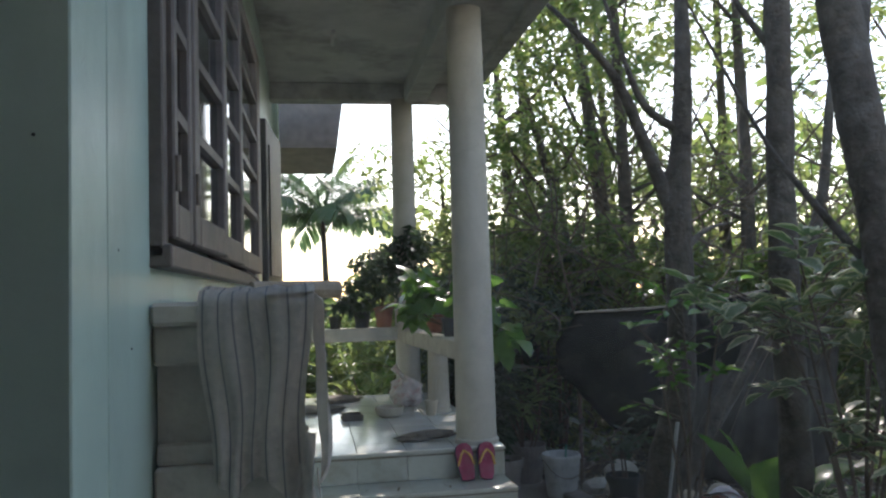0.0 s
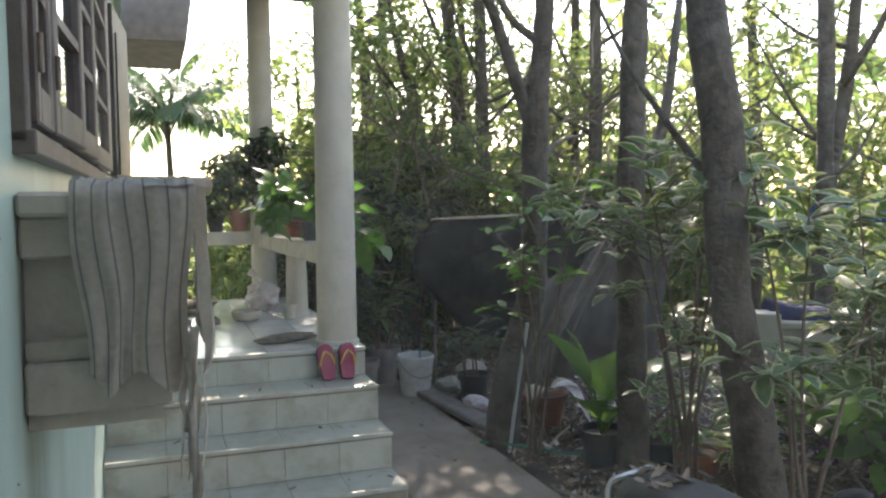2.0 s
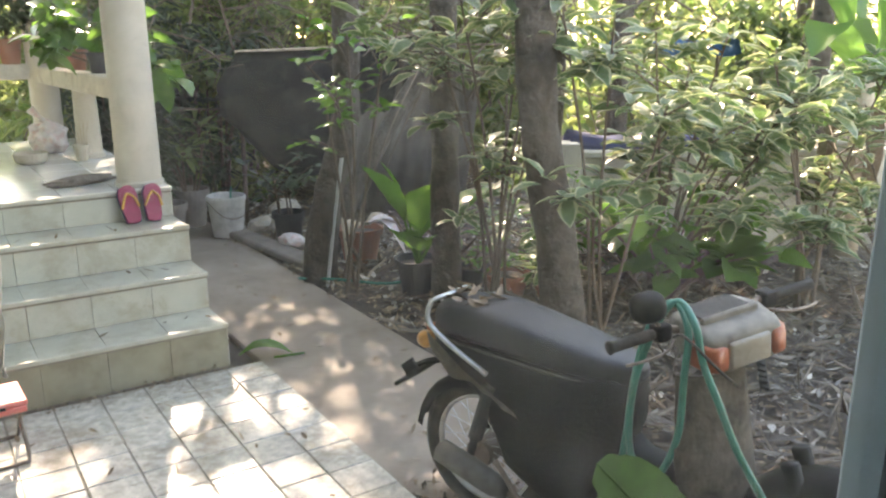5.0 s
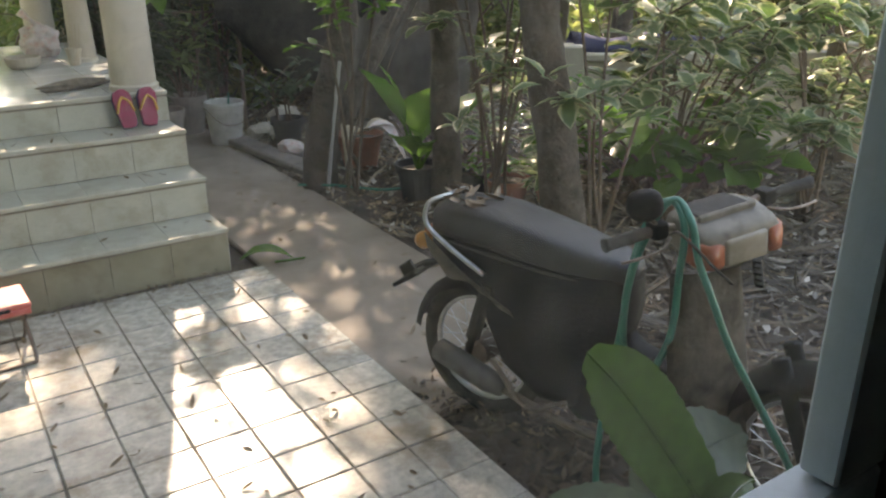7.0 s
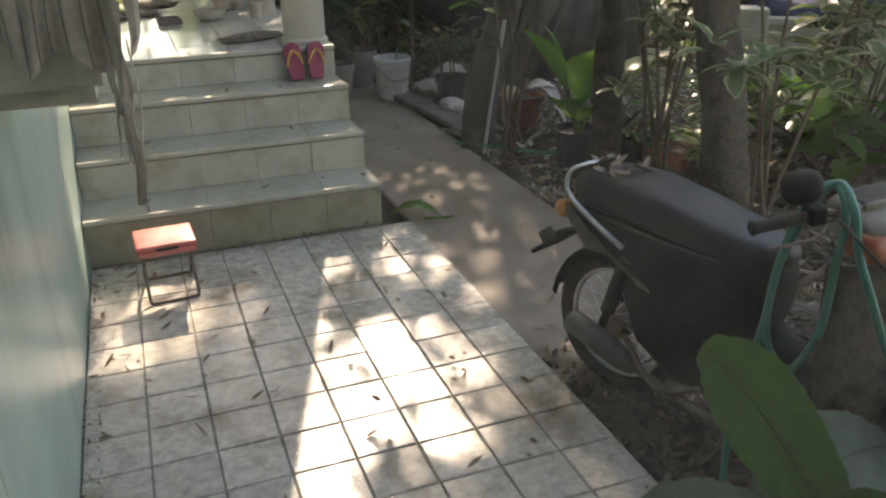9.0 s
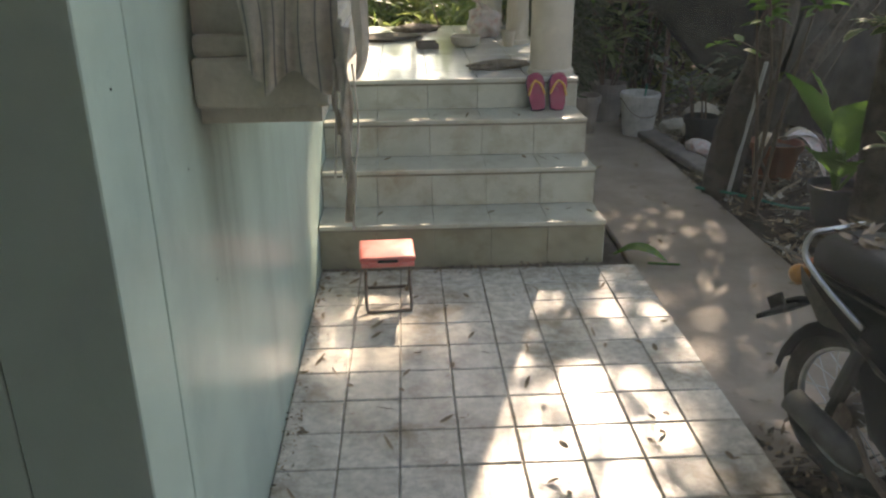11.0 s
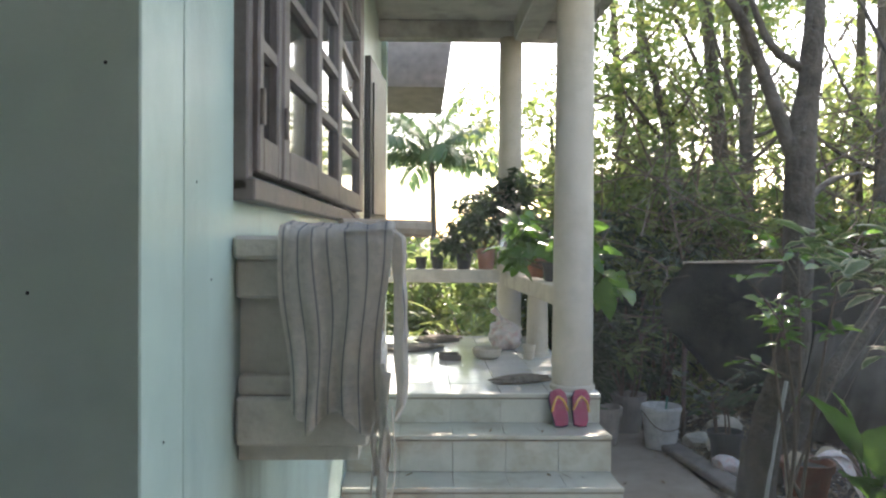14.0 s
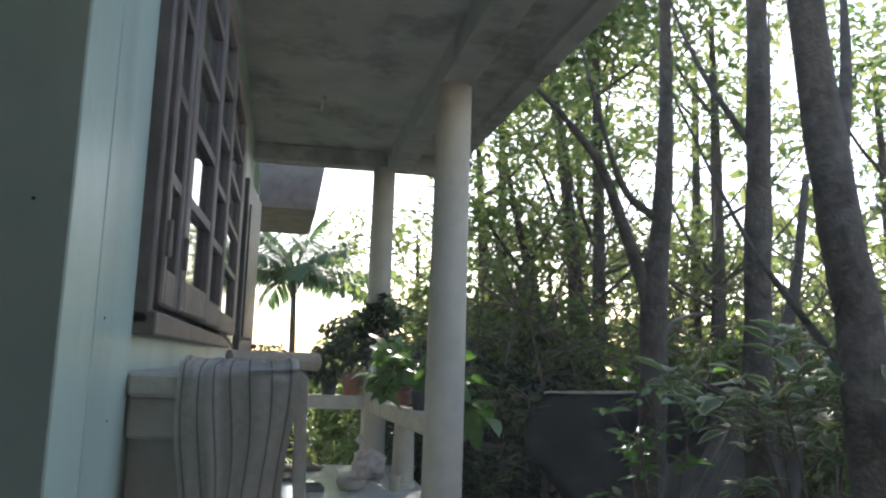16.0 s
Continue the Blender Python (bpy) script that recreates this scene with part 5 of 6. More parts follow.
part("frame_tunnel", hull_shape([(0.5, 0, 0.44, 0.07, 0.1, 3), (0.6, 0, 0.38, 0.075, 0.08, 3), (0.72, 0, 0.36, 0.075, 0.075, 3), (0.82, 0, 0.4, 0.075, 0.1, 3), (0.87, 0, 0.46, 0.06, 0.12, 3)], 14), M_BLACK, mc, "dark step-through frame cover", True)
part("footrest", tube([(0.6, -0.22, 0.19), (0.6, 0.22, 0.19)], 0.012, 8), M_RUBBER, mc)
part("kick_starter", tube(spline([(0.42, -0.13, 0.25), (0.3, -0.19, 0.22), (0.2, -0.2, 0.33), (0.17, -0.2, 0.36)], 4), 0.009, 7), M_STEEL, mc)
part("kick_stand", tube([(0.5, 0.1, 0.2), (0.46, 0.22, 0.0)], 0.01, 6), M_STEEL, mc)
# leg shield: narrow neck on top, broad wings below, folded round the steering head
lb = bmesh.new()
rows = []
for i in range(13):
    f = i / 12
    z = 0.24 + 0.56 * f
    hw = 0.215 - 0.012 * math.sin(f * 3) - 0.085 * max(0, f - 0.55) / 0.45
    nose = 0.965 - 0.10 * f
    rows.append([lb.verts.new((nose - 0.13 * abs(u) ** 1.6 - 0.02 * (abs(u) > 0.9), u * hw, z - 0.02 * abs(u) * f)) for u in (-1, -0.85, -0.6, -0.3, -0.12, 0.12, 0.3, 0.6, 0.85, 1)])
for a, b in zip(rows, rows[1:]):
    for j in range(9):
        lb.faces.new((a[j], a[j + 1], b[j + 1], b[j]))
bmesh.ops.solidify(lb, geom=lb.faces[:], thickness=0.008)
shield = part("leg_shield", lb, M_PEEL, mc, "leg shield with peeling cream paint", True)
for k in range(5):
    part("horn_grille", moved(box(-0.012, 0.012, -0.04, 0.04, -0.004, 0.004, 0.002), pose(0.885 + 0.004 * k, 0.07, 0.805 - 0.017 * k, 0, 10, 18)), M_BLACK, shield)
hb = thing("handlebar", 0, 0, 0)
hb.parent = mc
hb.matrix_basis = pose(0.79, 0, 0.93, 7, 0, -28.5)
# squared cowl: low at the lamp side, raised round the instruments
cw = hull_shape([(-0.10, 0, -0.03, 0.09, 0.035, 5), (-0.075, 0, -0.028, 0.125, 0.05, 6), (0.0, 0, -0.035, 0.135, 0.058, 7), (0.07, 0, -0.052, 0.132, 0.056, 7), (0.095, 0, -0.058, 0.122, 0.05, 7), (0.10, 0, -0.058, 0.1, 0.04, 6)], 24)
part("cowl", cw, M_COWL, hb, "stained greyish cream handlebar cowl", True)
part("dash", box(-0.085, 0.02, -0.09, 0.09, 0.012, 0.026, 0.006), M_RUBBER, hb, "dark instrument panel")
part("dash_rim", box(0.02, 0.034, -0.1, 0.1, 0.01, 0.032, 0.005), M_COWL, hb)
part("headlight", box(0.06, 0.112, -0.07, 0.07, -0.1, -0.022, 0.01, seg=2), M_LAMP, hb, "dusty rectangular headlight lens", True)
for s in (-1, 1):
    part("indicator", hull_shape([(0.015, s * 0.135, -0.052, 0.012, 0.03, 5), (0.04, s * 0.134, -0.055, 0.014, 0.036, 6), (0.085, s * 0.115, -0.06, 0.028, 0.038, 6), (0.108, s * 0.1, -0.062, 0.024, 0.034, 5)], 12), M_ORANGE, hb, "faded orange indicator lens", True)
    part("bar", tube(spline([(-0.03, s * 0.1, -0.02), (-0.035, s * 0.17, 0.0), (-0.03, s * 0.22, 0.0)], 4), 0.012, 8), M_STEEL, hb)
    part("switch_box", box(-0.055, -0.005, s * 0.19 - 0.022, s * 0.19 + 0.022, -0.022, 0.024, 0.008, seg=2), M_BLACK, hb)
    part("grip", tube([(-0.03, s * 0.215, 0.0), (-0.03, s * 0.225, 0.0), (-0.03, s * 0.35, 0.0), (-0.03, s * 0.36, 0.0)], [0.014, 0.017, 0.017, 0.02], 12), M_RUBBER, hb, "black rubber grip", True)
    part("lever", tube(spline([(0.0, s * 0.17, -0.02), (0.03, s * 0.22, -0.03), (0.03, s * 0.3, -0.035), (0.015, s * 0.34, -0.04)], 3), 0.0048, 6), M_STEEL, hb)
part("mirror", moved(hull_shape([(-0.03, 0, 0, 0.03, 0.025, 2.4), (-0.015, 0, 0, 0.046, 0.04, 2.6), (0.01, 0, 0, 0.05, 0.044, 2.6), (0.02, 0, 0, 0.048, 0.042, 2.6)], 16), pose(-0.02, -0.235, 0.085, 0, 0, 160)), M_BLACK, hb, "black mirror shell", True)
part("mirror_stem", tube([(-0.02, -0.2, 0.02), (-0.02, -0.225, 0.06)], 0.006, 6), M_STEEL, hb)
part("brake_cable", tube(spline([(0.0, -0.17, -0.01), (0.07, -0.19, 0.02), (0.12, -0.12, -0.08), (0.1, -0.04, -0.16)], 5), 0.004, 6), M_RUBBER, hb)

hs = thing("garden_hose", 1.90, -1.95, 0.6, label="green garden hose hung over the handlebar", category="hose")
part("hose_tube", tube(spline([Vector(p) - Vector((1.90, -1.95, 0.6)) for p in ((1.72, -1.98, -0.04), (1.76, -1.92, 0.13), (1.81, -1.9, 0.36), (1.83, -1.91, 0.54), (1.83, -1.92, 0.67), (1.855, -1.925, 0.8), (1.89, -1.94, 0.90), (1.925, -1.975, 0.925),
    (1.90, -2.04, 0.87), (1.885, -2.05, 0.74), (1.88, -2.05, 0.58), (1.87, -2.02, 0.465), (1.86, -1.98, 0.41), (1.835, -1.935, 0.46), (1.815, -1.93, 0.56), (1.82, -1.935, 0.7), (1.855, -1.945, 0.82), (1.90, -1.96, 0.91),
    (1.93, -1.985, 0.93), (1.905, -2.06, 0.885), (1.895, -2.1, 0.8), (1.893, -2.16, 0.71), (1.91, -2.22, 0.59), (1.94, -2.31, 0.45), (1.99, -2.42, 0.25), (2.05, -2.52, -0.02))], 6), 0.0105, 9), M_HOSE, hs, "", True)

# foreground broad leaves
fl = thing("broad_leaf_plant", 1.45, -2.62, -0.05, label="broad glossy green leaves beside the motorcycle", category="plant")
O = Vector((1.45, -2.62, -0.05))
for pts, ws, up, m in ((((1.56, -2.5, 0.36), (1.36, -2.48, 0.655), (1.235, -2.48, 0.82), (1.145, -2.47, 0.925)), [0.03, 0.072, 0.082, 0.085, 0.078, 0.06, 0.022], (-0.35, -0.75, 0.5), L_FORE),
                       (((1.44, -2.56, 0.38), (1.48, -2.55, 0.45), (1.53, -2.54, 0.5), (1.61, -2.53, 0.5)), [0.02, 0.05, 0.062, 0.04, 0.005], (-0.2, -0.7, 0.7), L_FORE),
                       (((1.5, -2.34, 0.3), (1.62, -2.32, 0.37), (1.76, -2.3, 0.39), (1.93, -2.28, 0.36)), [0.04, 0.1, 0.12, 0.12, 0.09, 0.02], (-0.3, -0.55, 0.8), L_GREYLEAF),
                       (((1.42, -2.56, 0.44), (1.27, -2.5, 0.54), (1.14, -2.48, 0.585), (1.02, -2.46, 0.58)), [0.02, 0.05, 0.06, 0.05, 0.005], (-0.1, -0.5, 1), L_GREYLEAF)):
    P = [Vector(p) - O for p in pts]
    lf = part("leaf", blade(P, ws, 0.14, up, ribs=0.0045, n=9), m, fl, smooth=True)
    part("midrib", tube(spline([p + Vector(up).normalized() * 0.002 for p in P], 5), [0.005 - 0.0002 * i for i in range(16)], 6), m, lf)
    part("stalk", tube([(0, 0, 0), P[0] * 0.5 + Vector((0, 0, 0.05)), P[0]], [0.012, 0.01, 0.006], 6), L_BIG, fl)

# ---- things on terrace, stairs and porch ----
st = thing("folding_stool", 0.345, 0.05, 0, 3, label="coral plastic folding stool with rusty tube legs", category="stool")
sb = box(-0.125, 0.125, -0.115, 0.115, 0.235, 0.26, 0.012, seg=2)
part("seat", sb, M_PINK, st, "scuffed coral plastic seat", True)
part("seat_rim", box(-0.118, 0.118, -0.116, -0.098, 0.212, 0.236, 0.004), M_PINK, st)
# No opening is cut; a black strip gives the slot's inner shade.
part("slot_shade", box(-0.045, 0.045, -0.122, -0.114, 0.236, 0.25, 0.003), M_GASKET, st, "black strip standing for the shade inside the carrying slot")
for s in (-1, 1):
    part("leg", tube(spline([(-0.1, s * 0.1, 0.23), (-0.1, -s * 0.02, 0.125), (-0.1, -s * 0.12, 0.02), (-0.07, -s * 0.13, 0.008), (0.07, -s * 0.13, 0.008), (0.1, -s * 0.12, 0.02), (0.1, -s * 0.02, 0.125), (0.1, s * 0.1, 0.23)], 5), 0.008, 8), M_STEEL, st, "", True)

for k, (dx, tilt) in enumerate(((-0.052, -5), (0.052, 6))):
    f = thing("flip_flop", 1.245 + dx, 1.20, 0.645, label="crimson rubber flip-flop leaning on the step", category="flip-flop", group="pair of flip-flops")
    f.matrix_basis = pose(1.25 + dx, 1.155, 0.638, 0, tilt, 0) @ pose(0, 0, 0, 66, 0, 0) @ Matrix.Diagonal((1.16, 0.85, 1, 1))
    bmf = bmesh.new()
    ol = [(0.0, 0.0), (0.03, 0.008), (0.038, 0.05), (0.036, 0.1), (0.044, 0.17), (0.04, 0.22), (0.02, 0.25), (-0.005, 0.252), (-0.032, 0.235), (-0.043, 0.19), (-0.04, 0.12), (-0.035, 0.06), (-0.03, 0.01)]
    lo = [bmf.verts.new((x, y, 0)) for x, y in ol]
    hi = [bmf.verts.new((x * 0.97, y, 0.018)) for x, y in ol]
    bmf.faces.new(lo[::-1])
    bmf.faces.new(hi)
    for a in range(len(ol)):
        b = (a + 1) % len(ol)
        bmf.faces.new((lo[a], lo[b], hi[b], hi[a]))
    part("sole", bmf, M_FLOP, f)
    bmb = bmesh.new()
    lo = [bmb.verts.new((x * 1.1, y * 1.02 - 0.002, -0.012)) for x, y in ol]
    hi = [bmb.verts.new((x * 1.08, y * 1.02 - 0.002, -0.0005)) for x, y in ol]
    bmb.faces.new(lo[::-1])
    bmb.faces.new(hi)
    for a in range(len(ol)):
        b = (a + 1) % len(ol)
        bmb.faces.new((lo[a], lo[b], hi[b], hi[a]))
    part("outsole", bmb, M_NAVY, f, "dark blue rubber outsole")
    for s in (-1, 1):
        part("strap", tube(spline([(0.0, 0.2, 0.018), (s * 0.022, 0.16, 0.045), (s * 0.04, 0.1, 0.02)], 5), [0.006] * 11, 6), M_STRAP, f, "yellow strap")

PZ = PORCH_Z + 0.001
tr = thing("tray", 0.61, 2.58, PZ, 4, label="small dark shallow tray on the porch", category="tray")
part("tray_base", box(-0.07, 0.07, -0.09, 0.09, 0, 0.012, 0.003), M_STONE, tr)
for a in ((-0.075, -0.065, -0.095, 0.095), (0.065, 0.075, -0.095, 0.095), (-0.065, 0.065, -0.095, -0.085), (-0.065, 0.065, 0.085, 0.095)):
    part("rim", box(*a, 0, 0.04, 0.003), M_STONE, tr)
bo = tagged(part("bowl", lathe([(0.07, 0), (0.1, 0.02), (0.112, 0.07), (0.105, 0.075), (0.09, 0.025), (0.001, 0.02)], 24, cap=False), M_CONC), "grey-brown clay bowl on the porch", "bowl")
bo.matrix_basis = pose(0.89, 2.62, PZ)
for nm, x, y, s, zz, m, lb in (("plastic_bag", 1.08, 3.15, (0.13, 0.12, 0.13), 0.1, M_BAG, "knotted plastic bag with reddish contents"), ("floor_rag", 1.02, 1.62, (0.2, 0.07, 0.03), 0.02, M_RAG, "crumpled brown floor rag"),
                             ("doormat", 0.28, 3.1, (0.28, 0.2, 0.022), 0.015, M_RAG, "rumpled grey doormat on the porch"), ("floor_rag", 0.55, 3.55, (0.2, 0.1, 0.035), 0.025, M_RAG, "crumpled dark floor rag")):
    b = bmesh.new()
    bmesh.ops.create_icosphere(b, subdivisions=4, radius=1)
    for v in b.verts:
        n_ = noise.noise(v.co * 2.3 + Vector((x * 9, y, 0))) + 0.5 * noise.noise(v.co * 5 + Vector((y, x * 4, 1)))
        v.co *= 1 + 0.28 * n_
        v.co = Vector((v.co.x * s[0], v.co.y * s[1], max(v.co.z * s[2], -zz)))
    if nm == "plastic_bag":
        tube([(0, 0, s[2] * 0.8), (-0.05, 0, s[2] * 1.25), (-0.1, 0.02, s[2] * 1.7)], [0.03, 0.015, 0.035], 8, b)
    o = tagged(part(nm, b, m, smooth=True), lb, "bag" if nm == "plastic_bag" else "rag")
    o.matrix_basis = pose(x, y, PZ + zz, 0, 0, 20)
jp = pot(1.20, 2.58, 0.05, 0.11, M_CONC, "incense_pot", "small clay pot holding dry sticks", PZ)
for k in range(6):
    part("stick", tube([(0.01 * k - 0.02, 0, 0.08), (0.03 * k - 0.08, 0.01 * k, 0.26)], 0.002, 4), M_CHIPW, jp)
tl = thing("ceiling_lamp", 0.53, 2.5, 3.61, label="short white tube lamp under the porch ceiling", category="lamp")
part("tube", moved(lathe([(0.013, -0.16), (0.015, -0.15), (0.015, 0.15), (0.013, 0.16)], 12), pose(0, 0, 0.015, 90, 0, 0)), M_PVC, tl)
part("bracket", box(-0.02, 0.02, -0.05, 0.05, 0.03, 0.05, 0.004), M_PVC, tl)

# draped towel
tw = thing("towel", 0.0, 0.0, 0.0, label="grey striped ragged towel draped over the shelf", category="towel")


def cloth(fn, nu, nv, name, m=M_CLOTH, thick=0.004, stripes=None):
    bmc = bmesh.new()
    lay = bmc.verts.layers.float.new("stripe")
    rows = []
    for i in range(nu + 1):
        row = []
        for j in range(nv + 1):
            v = bmc.verts.new(fn(i / nu, j / nv))
            v[lay] = stripes(i / nu) if stripes else 0.0
            row.append(v)
        rows.append(row)
    for a, b in zip(rows, rows[1:]):
        for j in range(nv):
            bmc.faces.new((a[j], b[j], b[j + 1], a[j + 1]))
    bmesh.ops.solidify(bmc, geom=bmc.faces[:], thickness=thick)
    return part(name, bmc, m, tw, "", True)


def front_fall(u, v):
    # v: 0 on top at the wall side, over the front edge, down to 1
    x0, x1 = 0.085 + 0.04 * v, 0.345 - 0.03 * v
    fold = 0.004 * math.sin(u * 34 + v * 2) + 0.005 * math.sin(u * 13 + 1 + v) + 0.01 * noise.noise((u * 6, v * 4, 3))
    x = x0 + (x1 - x0) * u + 0.006 * math.sin(v * 9 + u * 5)
    if v < 0.3:
        s = v / 0.3
        return (x, -1.36 - 0.285 * s, 1.712 + 0.5 * abs(fold) + 0.02 * math.sin(s * 3.1) + 0.012 * noise.noise((u * 5, v * 20, 0)))
    s = (v - 0.3) / 0.7
    ln = 0.40 + 0.025 * math.sin(u * 9) - 0.03 * (u < 0.2)
    return (x, -1.652 + fold * (0.4 + s), 1.708 - ln * s)


def side_fall(u, v):
    fold = 0.012 * math.sin(u * 20 + v * 3) + 0.008 * noise.noise((u * 6, v * 5, 9))
    y = -1.66 + 0.30 * u + 0.02 * math.sin(v * 6)
    ln = 0.36 + 0.05 * math.sin(u * 13) - 0.08 * u
    if v < 0.25:
        s = v / 0.25
        return (0.24 + 0.105 * s, y, 1.715 + abs(fold) * 0.6)
    s = (v - 0.25) / 0.75
    return (0.348 + fold + 0.012 * s, y, 1.71 - ln * s)


def line_at(u):
    return max(math.exp(-((u - c) / 0.0065) ** 2) for c in (0.05, 0.2, 0.33, 0.46, 0.61, 0.78, 0.93))


cloth(front_fall, 110, 44, "front_fall", stripes=line_at)
cloth(side_fall, 40, 30, "side_fall", stripes=lambda u: max(math.exp(-((u - c) / 0.03) ** 2) for c in (0.3, 0.7)))
cloth(lambda u, v: (0.315 + 0.02 * u + 0.006 * math.sin(v * 17 + u * 8), -1.668 + 0.012 * math.sin(u * 7 + v * 5), 1.44 - 0.43 * v - 0.02 * u), 8, 30, "ragged_tail")
cloth(lambda u, v: (0.30 + 0.012 * u + 0.005 * math.sin(v * 9), -1.663 + 0.01 * math.sin(u * 7 + v * 5), 1.36 - 0.16 * v), 5, 12, "ragged_tail")
rt = random.Random(4)
for k in range(9):
    x0, z0, ln = 0.3 + 0.045 * rt.random(), 1.3 + 0.06 * rt.random(), 0.08 + 0.22 * rt.random()
    part("loose_thread", tube(spline([(x0, -1.668, z0), (x0 + rt.uniform(-0.012, 0.012), -1.67, z0 - ln * 0.5), (x0 + rt.uniform(-0.015, 0.015), -1.668, z0 - ln)], 4), 0.0022, 5), M_CLOTH, tw)
n, l = M_CLOTH.node_tree.nodes, M_CLOTH.node_tree.links
at = n.new("ShaderNodeAttribute")
at.attribute_name = "stripe"
mx = n.new("ShaderNodeMix")
mx.data_type = "RGBA"
pb = n["Principled BSDF"]
l.new(at.outputs["Fac"], mx.inputs[0])
l.new(pb.inputs["Base Color"].links[0].from_socket, mx.inputs[6])
mx.inputs[7].default_value = (0.12, 0.12, 0.125, 1)
l.new(mx.outputs[2], pb.inputs["Base Color"])
wd = tagged(part("wooden_bat", tube([(0.16, -0.95, 1.74), (0.3, -0.85, 1.735), (0.42, -0.78, 1.73)], [0.02, 0.026, 0.03], 10), M_CHIPW), "pale wooden stick lying on the shelf", "stick")

# ---- litter ----
def litter(name, n, xr, yr, zf, size, m, label, seed, keep=None, kind="stuff", slim=1.0):
    rr = np.random.default_rng(seed)
    p = np.stack([rr.uniform(*xr, n), rr.uniform(*yr, n), np.zeros(n)], 1)
    if keep is not None:
        p = p[keep(p[:, 0], p[:, 1])]
    n = len(p)
    p[:, 2] = zf + rr.uniform(0.0, 0.025, n)
    L = size * rr.uniform(0.5, 1.5, n)
    ob = new(name, leaf_mesh(name, p, rand_dirs(rr, n, 0.25), np.array([0, 0, 1.0]) + rr.normal(size=(n, 3)) * 0.35, L, L * slim * rr.uniform(0.2, 0.5, n), m, False, -0.15, True))
    return tagged(ob, label, "leaf litter", kind=kind)


litter("leaf_litter", 26000, (2.35, 8.0), (-3.0, 5.0), -0.03, 0.06, M_DRY, "brown dry leaf litter covering the soil", 1, lambda x, y: (x > 2.43 + 0.06 * np.sin(y * 9)))
litter("leaf_litter", 2600, (1.55, 2.6), (-3.0, -1.1), -0.045, 0.06, M_DRYDARK, "brown dry leaf litter under the motorcycle", 2, lambda x, y: (y < -1.2 + 0.06 * np.sin(x * 20)) & (x > 1.58 + 0.05 * np.sin(y * 12)))
litter("straw_litter", 3400, (2.5, 7.5), (-2.7, 0.4), -0.01, 0.26, M_STRAW, "dry straw-like palm litter", 3, slim=0.14)
litter("leaf_litter", 4200, (2.4, 7.0), (-2.6, 4.5), -0.015, 0.07, M_PALE, "pale bleached dry leaves scattered over the litter", 4, lambda x, y: (x > 2.46 + 0.06 * np.sin(y * 9)))
litter("twig_litter", 900, (2.5, 6.5), (-2.5, 4.0), -0.02, 0.22, M_TWIG, "dry twigs scattered over the soil", 6, slim=0.16)
rr = np.random.default_rng(17)
fm = leaf_mesh("fallen_leaf", np.array([[-0.016, 0, 0.003]]), np.array([[1.0, 0, 0.12]]), np.array([[0, 0.3, 1.0]]), np.array([0.036]), np.array([0.018]), M_DRY, False, -0.25)
fm2 = leaf_mesh("fallen_leaf", np.array([[-0.025, 0, 0.003]]), np.array([[1.0, 0, 0.1]]), np.array([[0, -0.4, 1.0]]), np.array([0.055]), np.array([0.014]), M_DRY, False, -0.3)
for k in range(170):
    if k < 105:
        x, y, z = rr.uniform(0.05, 1.58), rr.uniform(-1.9, 0.36), 0.0
        if rr.uniform() < 0.3:
            x = abs(rr.normal() * 0.08) + 0.02
    elif k < 155:
        x, y, z = rr.uniform(1.63, 2.4), rr.uniform(-1.1, 3.0), -0.025
    else:
        x, y, z = rr.uniform(0.1, 1.4), TREADS[k % 3][0] + rr.uniform(0.05, 0.2), TREADS[k % 3][1]
    o = tagged(new("fallen_leaf", (fm, fm2)[k % 2]), "small brown curled fallen leaf", "leaf", "fallen leaves")
    o.matrix_basis = pose(x, y, z, 0, 0, rr.uniform(0, 360)) @ Matrix.Scale(rr.uniform(0.7, 1.3), 4)
litter("dirt_crumbs", 260, (0.004, 0.06), (-2.4, 0.4), 0.0, 0.016, M_DRY, "brown crumbs and leaf bits along the wall foot", 8)
litter("dirt_crumbs", 350, (0.0, 1.45), (0.34, 0.41), 0.0, 0.02, M_DRY, "brown crumbs at the foot of the steps", 9)
litter("dirt_crumbs", 900, (1.5, 2.6), (-1.6, -1.0), -0.03, 0.035, M_DRY, "dry leaf bits at the terrace corner", 10, lambda x, y: (x + y * 0.6 > 0.85))
gl = thing("fallen_leaf", 1.66, 0.47, -0.02, label="fresh green leaf fallen beside the steps", category="leaf")
part("leaf", blade([(-0.14, 0.06, 0.02), (-0.05, 0.02, 0.06), (0.04, -0.02, 0.05), (0.12, -0.04, 0.01)], [0.01, 0.05, 0.06, 0.045, 0.005], 0.4), L_BIG, gl, smooth=True)
part("stalk", tube([(0.02, -0.03, 0.005), (0.18, -0.06, 0.004)], 0.007, 6), L_BIG, gl)
for k in range(26):
    o = tagged(new("fallen_leaf", (fm, fm2)[k % 2]), "dry fallen leaf lying on the motorcycle seat", "leaf", "leaves on the seat")
    sx, sy = rr.uniform(-0.15, 0.08), rr.uniform(-0.08, 0.08)
    o.matrix_basis = mc.matrix_basis @ pose(sx, sy, 0.803 + rr.uniform(0, 0.02), rr.uniform(-25, 25), 0, rr.uniform(0, 360)) @ Matrix.Scale(1.5, 4)

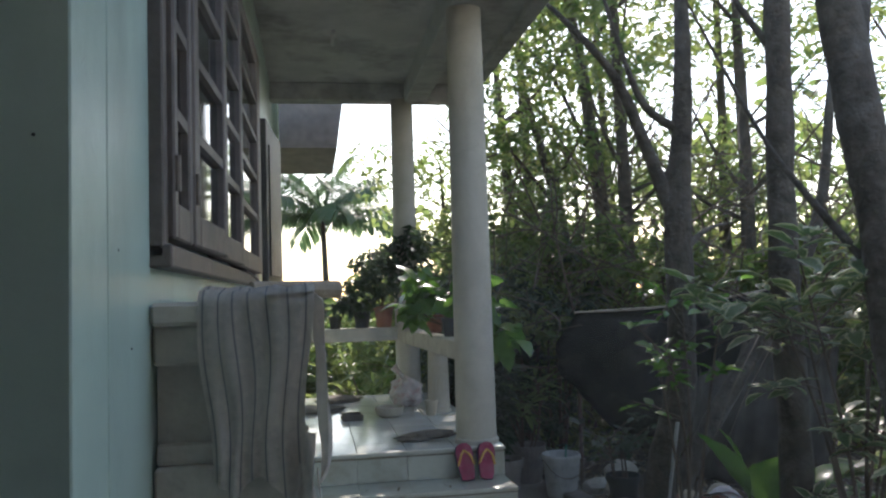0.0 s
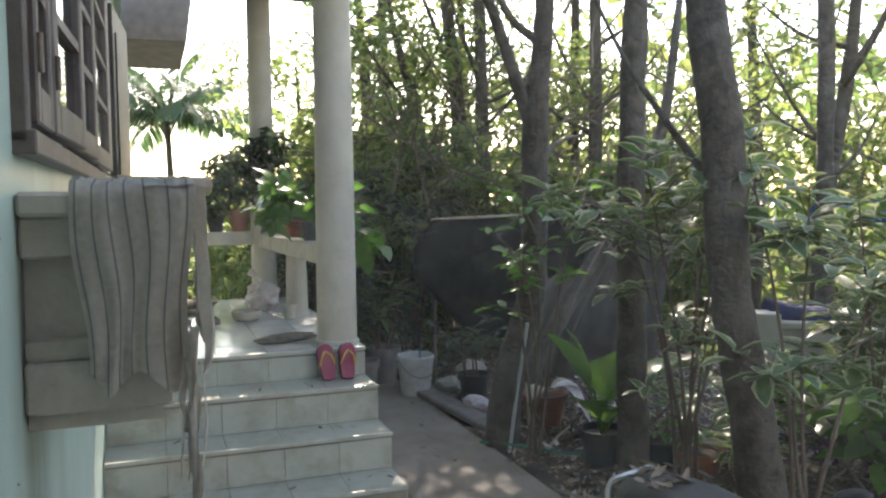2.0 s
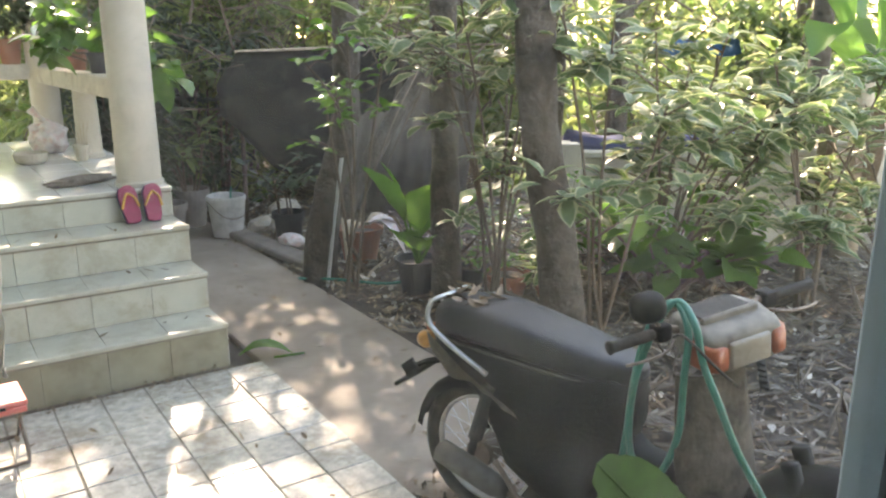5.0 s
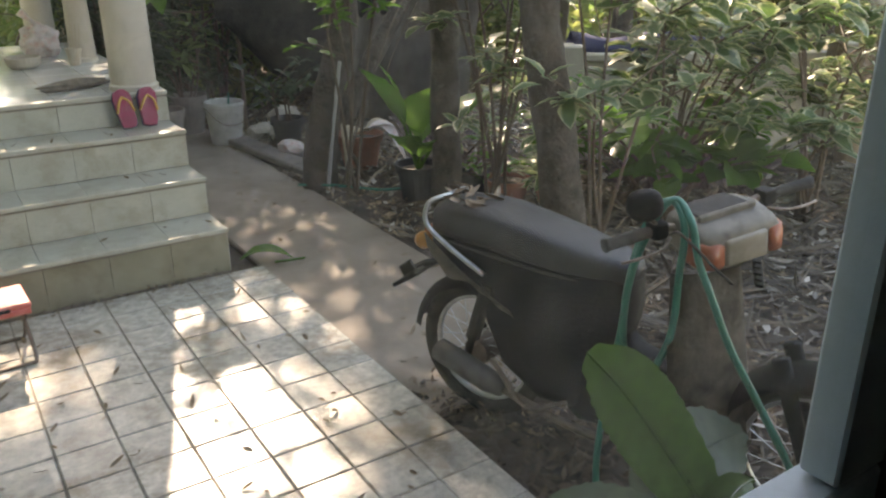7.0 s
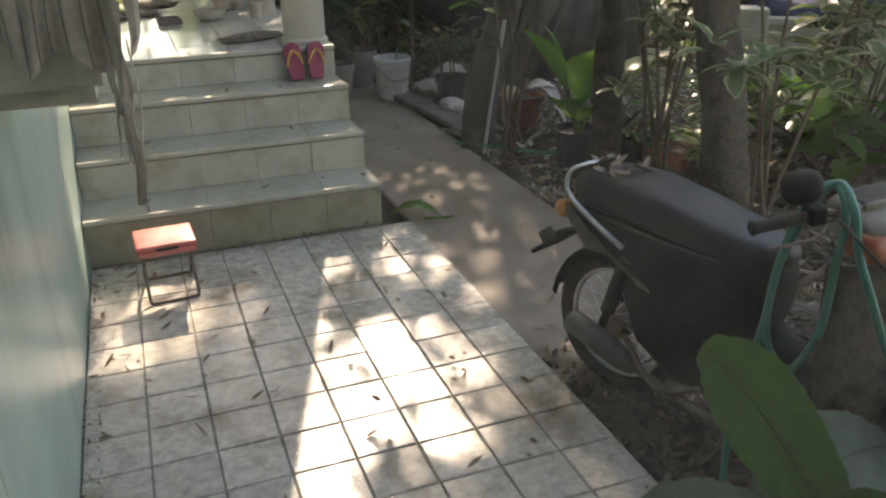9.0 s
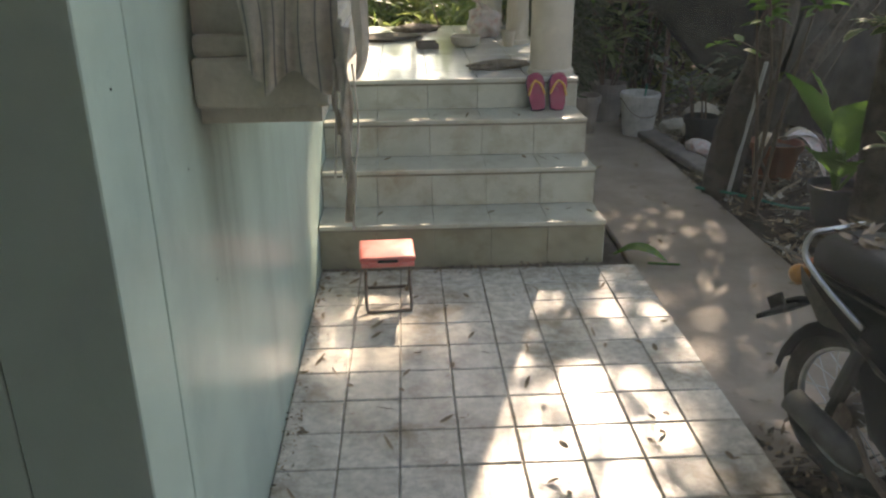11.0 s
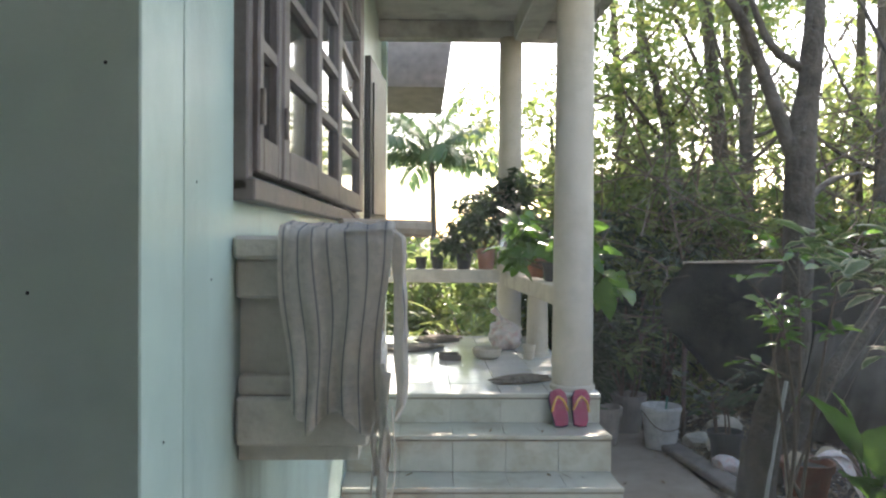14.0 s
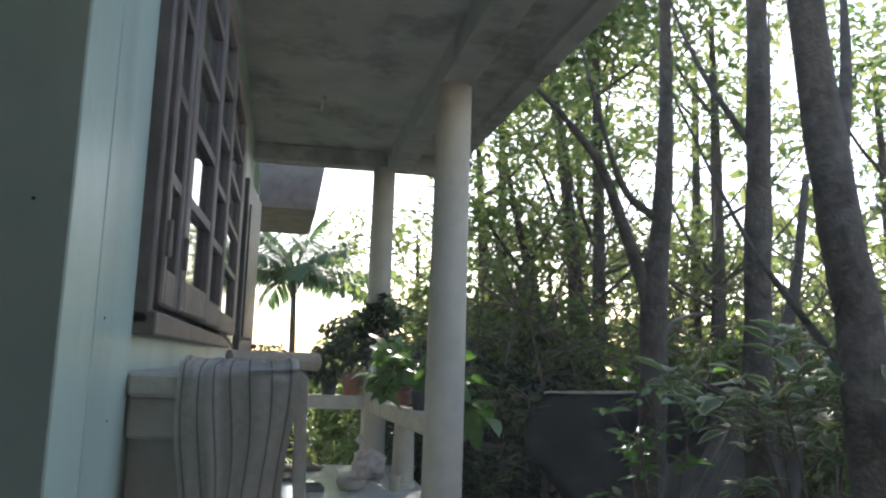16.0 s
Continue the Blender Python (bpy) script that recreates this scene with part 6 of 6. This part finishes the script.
# far trees closing the garden
def far_mass(n, seed, m, ring):
    rr = np.random.default_rng(seed)
    a = rr.uniform(radians(-70), radians(40), n)
    R = rr.uniform(*ring, n)
    p = np.stack([R * np.sin(-a), R * np.cos(a) - 1, rr.uniform(0, 1, n) ** 1.3 * (3.0 + 2.2 * np.sin(a * 7 + seed) + 1.0 * np.sin(a * 17))], 1)
    p = p[(p[:, 2] > 0) & ~((np.abs(p[:, 0] - 0.5) < 2.0) & (p[:, 2] > 1.6))]
    k = len(p)
    L = rr.uniform(0.2, 0.5, k)
    ob = new("far_trees", leaf_mesh("far_trees", p, rand_dirs(rr, k, 0.6), np.array([0, 0, 1.0]) + rr.normal(size=(k, 3)) * 0.5, L, L * 0.5, m, False, 0.2, True))
    return tagged(ob, "sunlit trees and bushes closing the garden", "trees", kind="stuff")


far_mass(9000, 51, L_BRIGHT, (11, 17))
far_mass(8000, 52, L_HEDGE, (15, 24))

# ---- tiles ----
def tile_mesh(w, d, h, name, m, bev=0.004):
    return to_mesh(box(-w / 2, w / 2, -d / 2, d / 2, -h, 0, bev), name, m)


g = 0.0042
tm = tile_mesh(0.2 - g, 0.2 - g, 0.02, "tile", M_TILE)
for i in range(8):
    for j in range(16):
        piece("tile", tm, terrace, pose(0.1 + 0.2 * i, 0.3 - 0.2 * j, rr.uniform(-0.001, 0.001), rr.uniform(-0.25, 0.25), rr.uniform(-0.25, 0.25), 0))
for i, (y, z) in enumerate(TREADS):
    low = 0.0 if i == 0 else TREADS[i - 1][1]
    hgt = z - low - 0.024
    me = to_mesh(box(-0.144, 0.141, -0.009, 0, 0, hgt, 0.002), "riser_tile", M_STEPLOW if i == 0 else M_STEP)
    for k in range(5):
        piece("riser_tile", me, stairs, pose(0.144 + 0.2872 * k, y + 0.014, low + 0.001))
    me = to_mesh(box(0.003, STAIR_X, -0.012, 0.016, -0.022, 0.0015, 0.006, seg=2), "nosing", M_STEP)
    piece("nosing", me, stairs, pose(0, y, z))
    me = to_mesh(box(0.003, STAIR_X - 0.003, 0.0, 0.012, -0.034, -0.0225), "joint", M_GROUT)
    piece("joint", me, stairs, pose(0, y + 0.003, z))
    if i < 3:
        dep = TREADS[i + 1][0] - y - 0.004
        me = to_mesh(box(-0.144, 0.141, 0, dep, -0.02, 0, 0.002), "tread_tile", M_STEP)
        for k in range(5):
            piece("tread_tile", me, stairs, pose(0.144 + 0.2872 * k, y + 0.017, z))
    y1 = TREADS[i + 1][0] + 0.01 if i < 3 else 4.05
    me = to_mesh(box(-0.012, 0, 0, y1 - y - 0.014, 0, z - max(low - 0.03, 0) - 0.022 if i else z - 0.022, 0.002), "side_tile", M_STEP)
    piece("side_tile", me, stairs, pose(STAIR_X, y + 0.014, max(low - 0.03, 0) if i else 0))
pmz = tile_mesh(0.2872 - 0.003, 0.297, 0.02, "porch_tile", M_PORCH, 0.0015)
for i in range(5):
    for j in range(9):
        piece("porch_tile", pmz, porch, pose(0.145 + 0.2872 * i, 1.276 + 0.15 + 0.3 * j, PORCH_Z))
part("edge_trim", box(STAIR_X - 0.012, STAIR_X, 1.28, 4.05, 0.0, PORCH_Z - 0.001), M_STEP, porch)
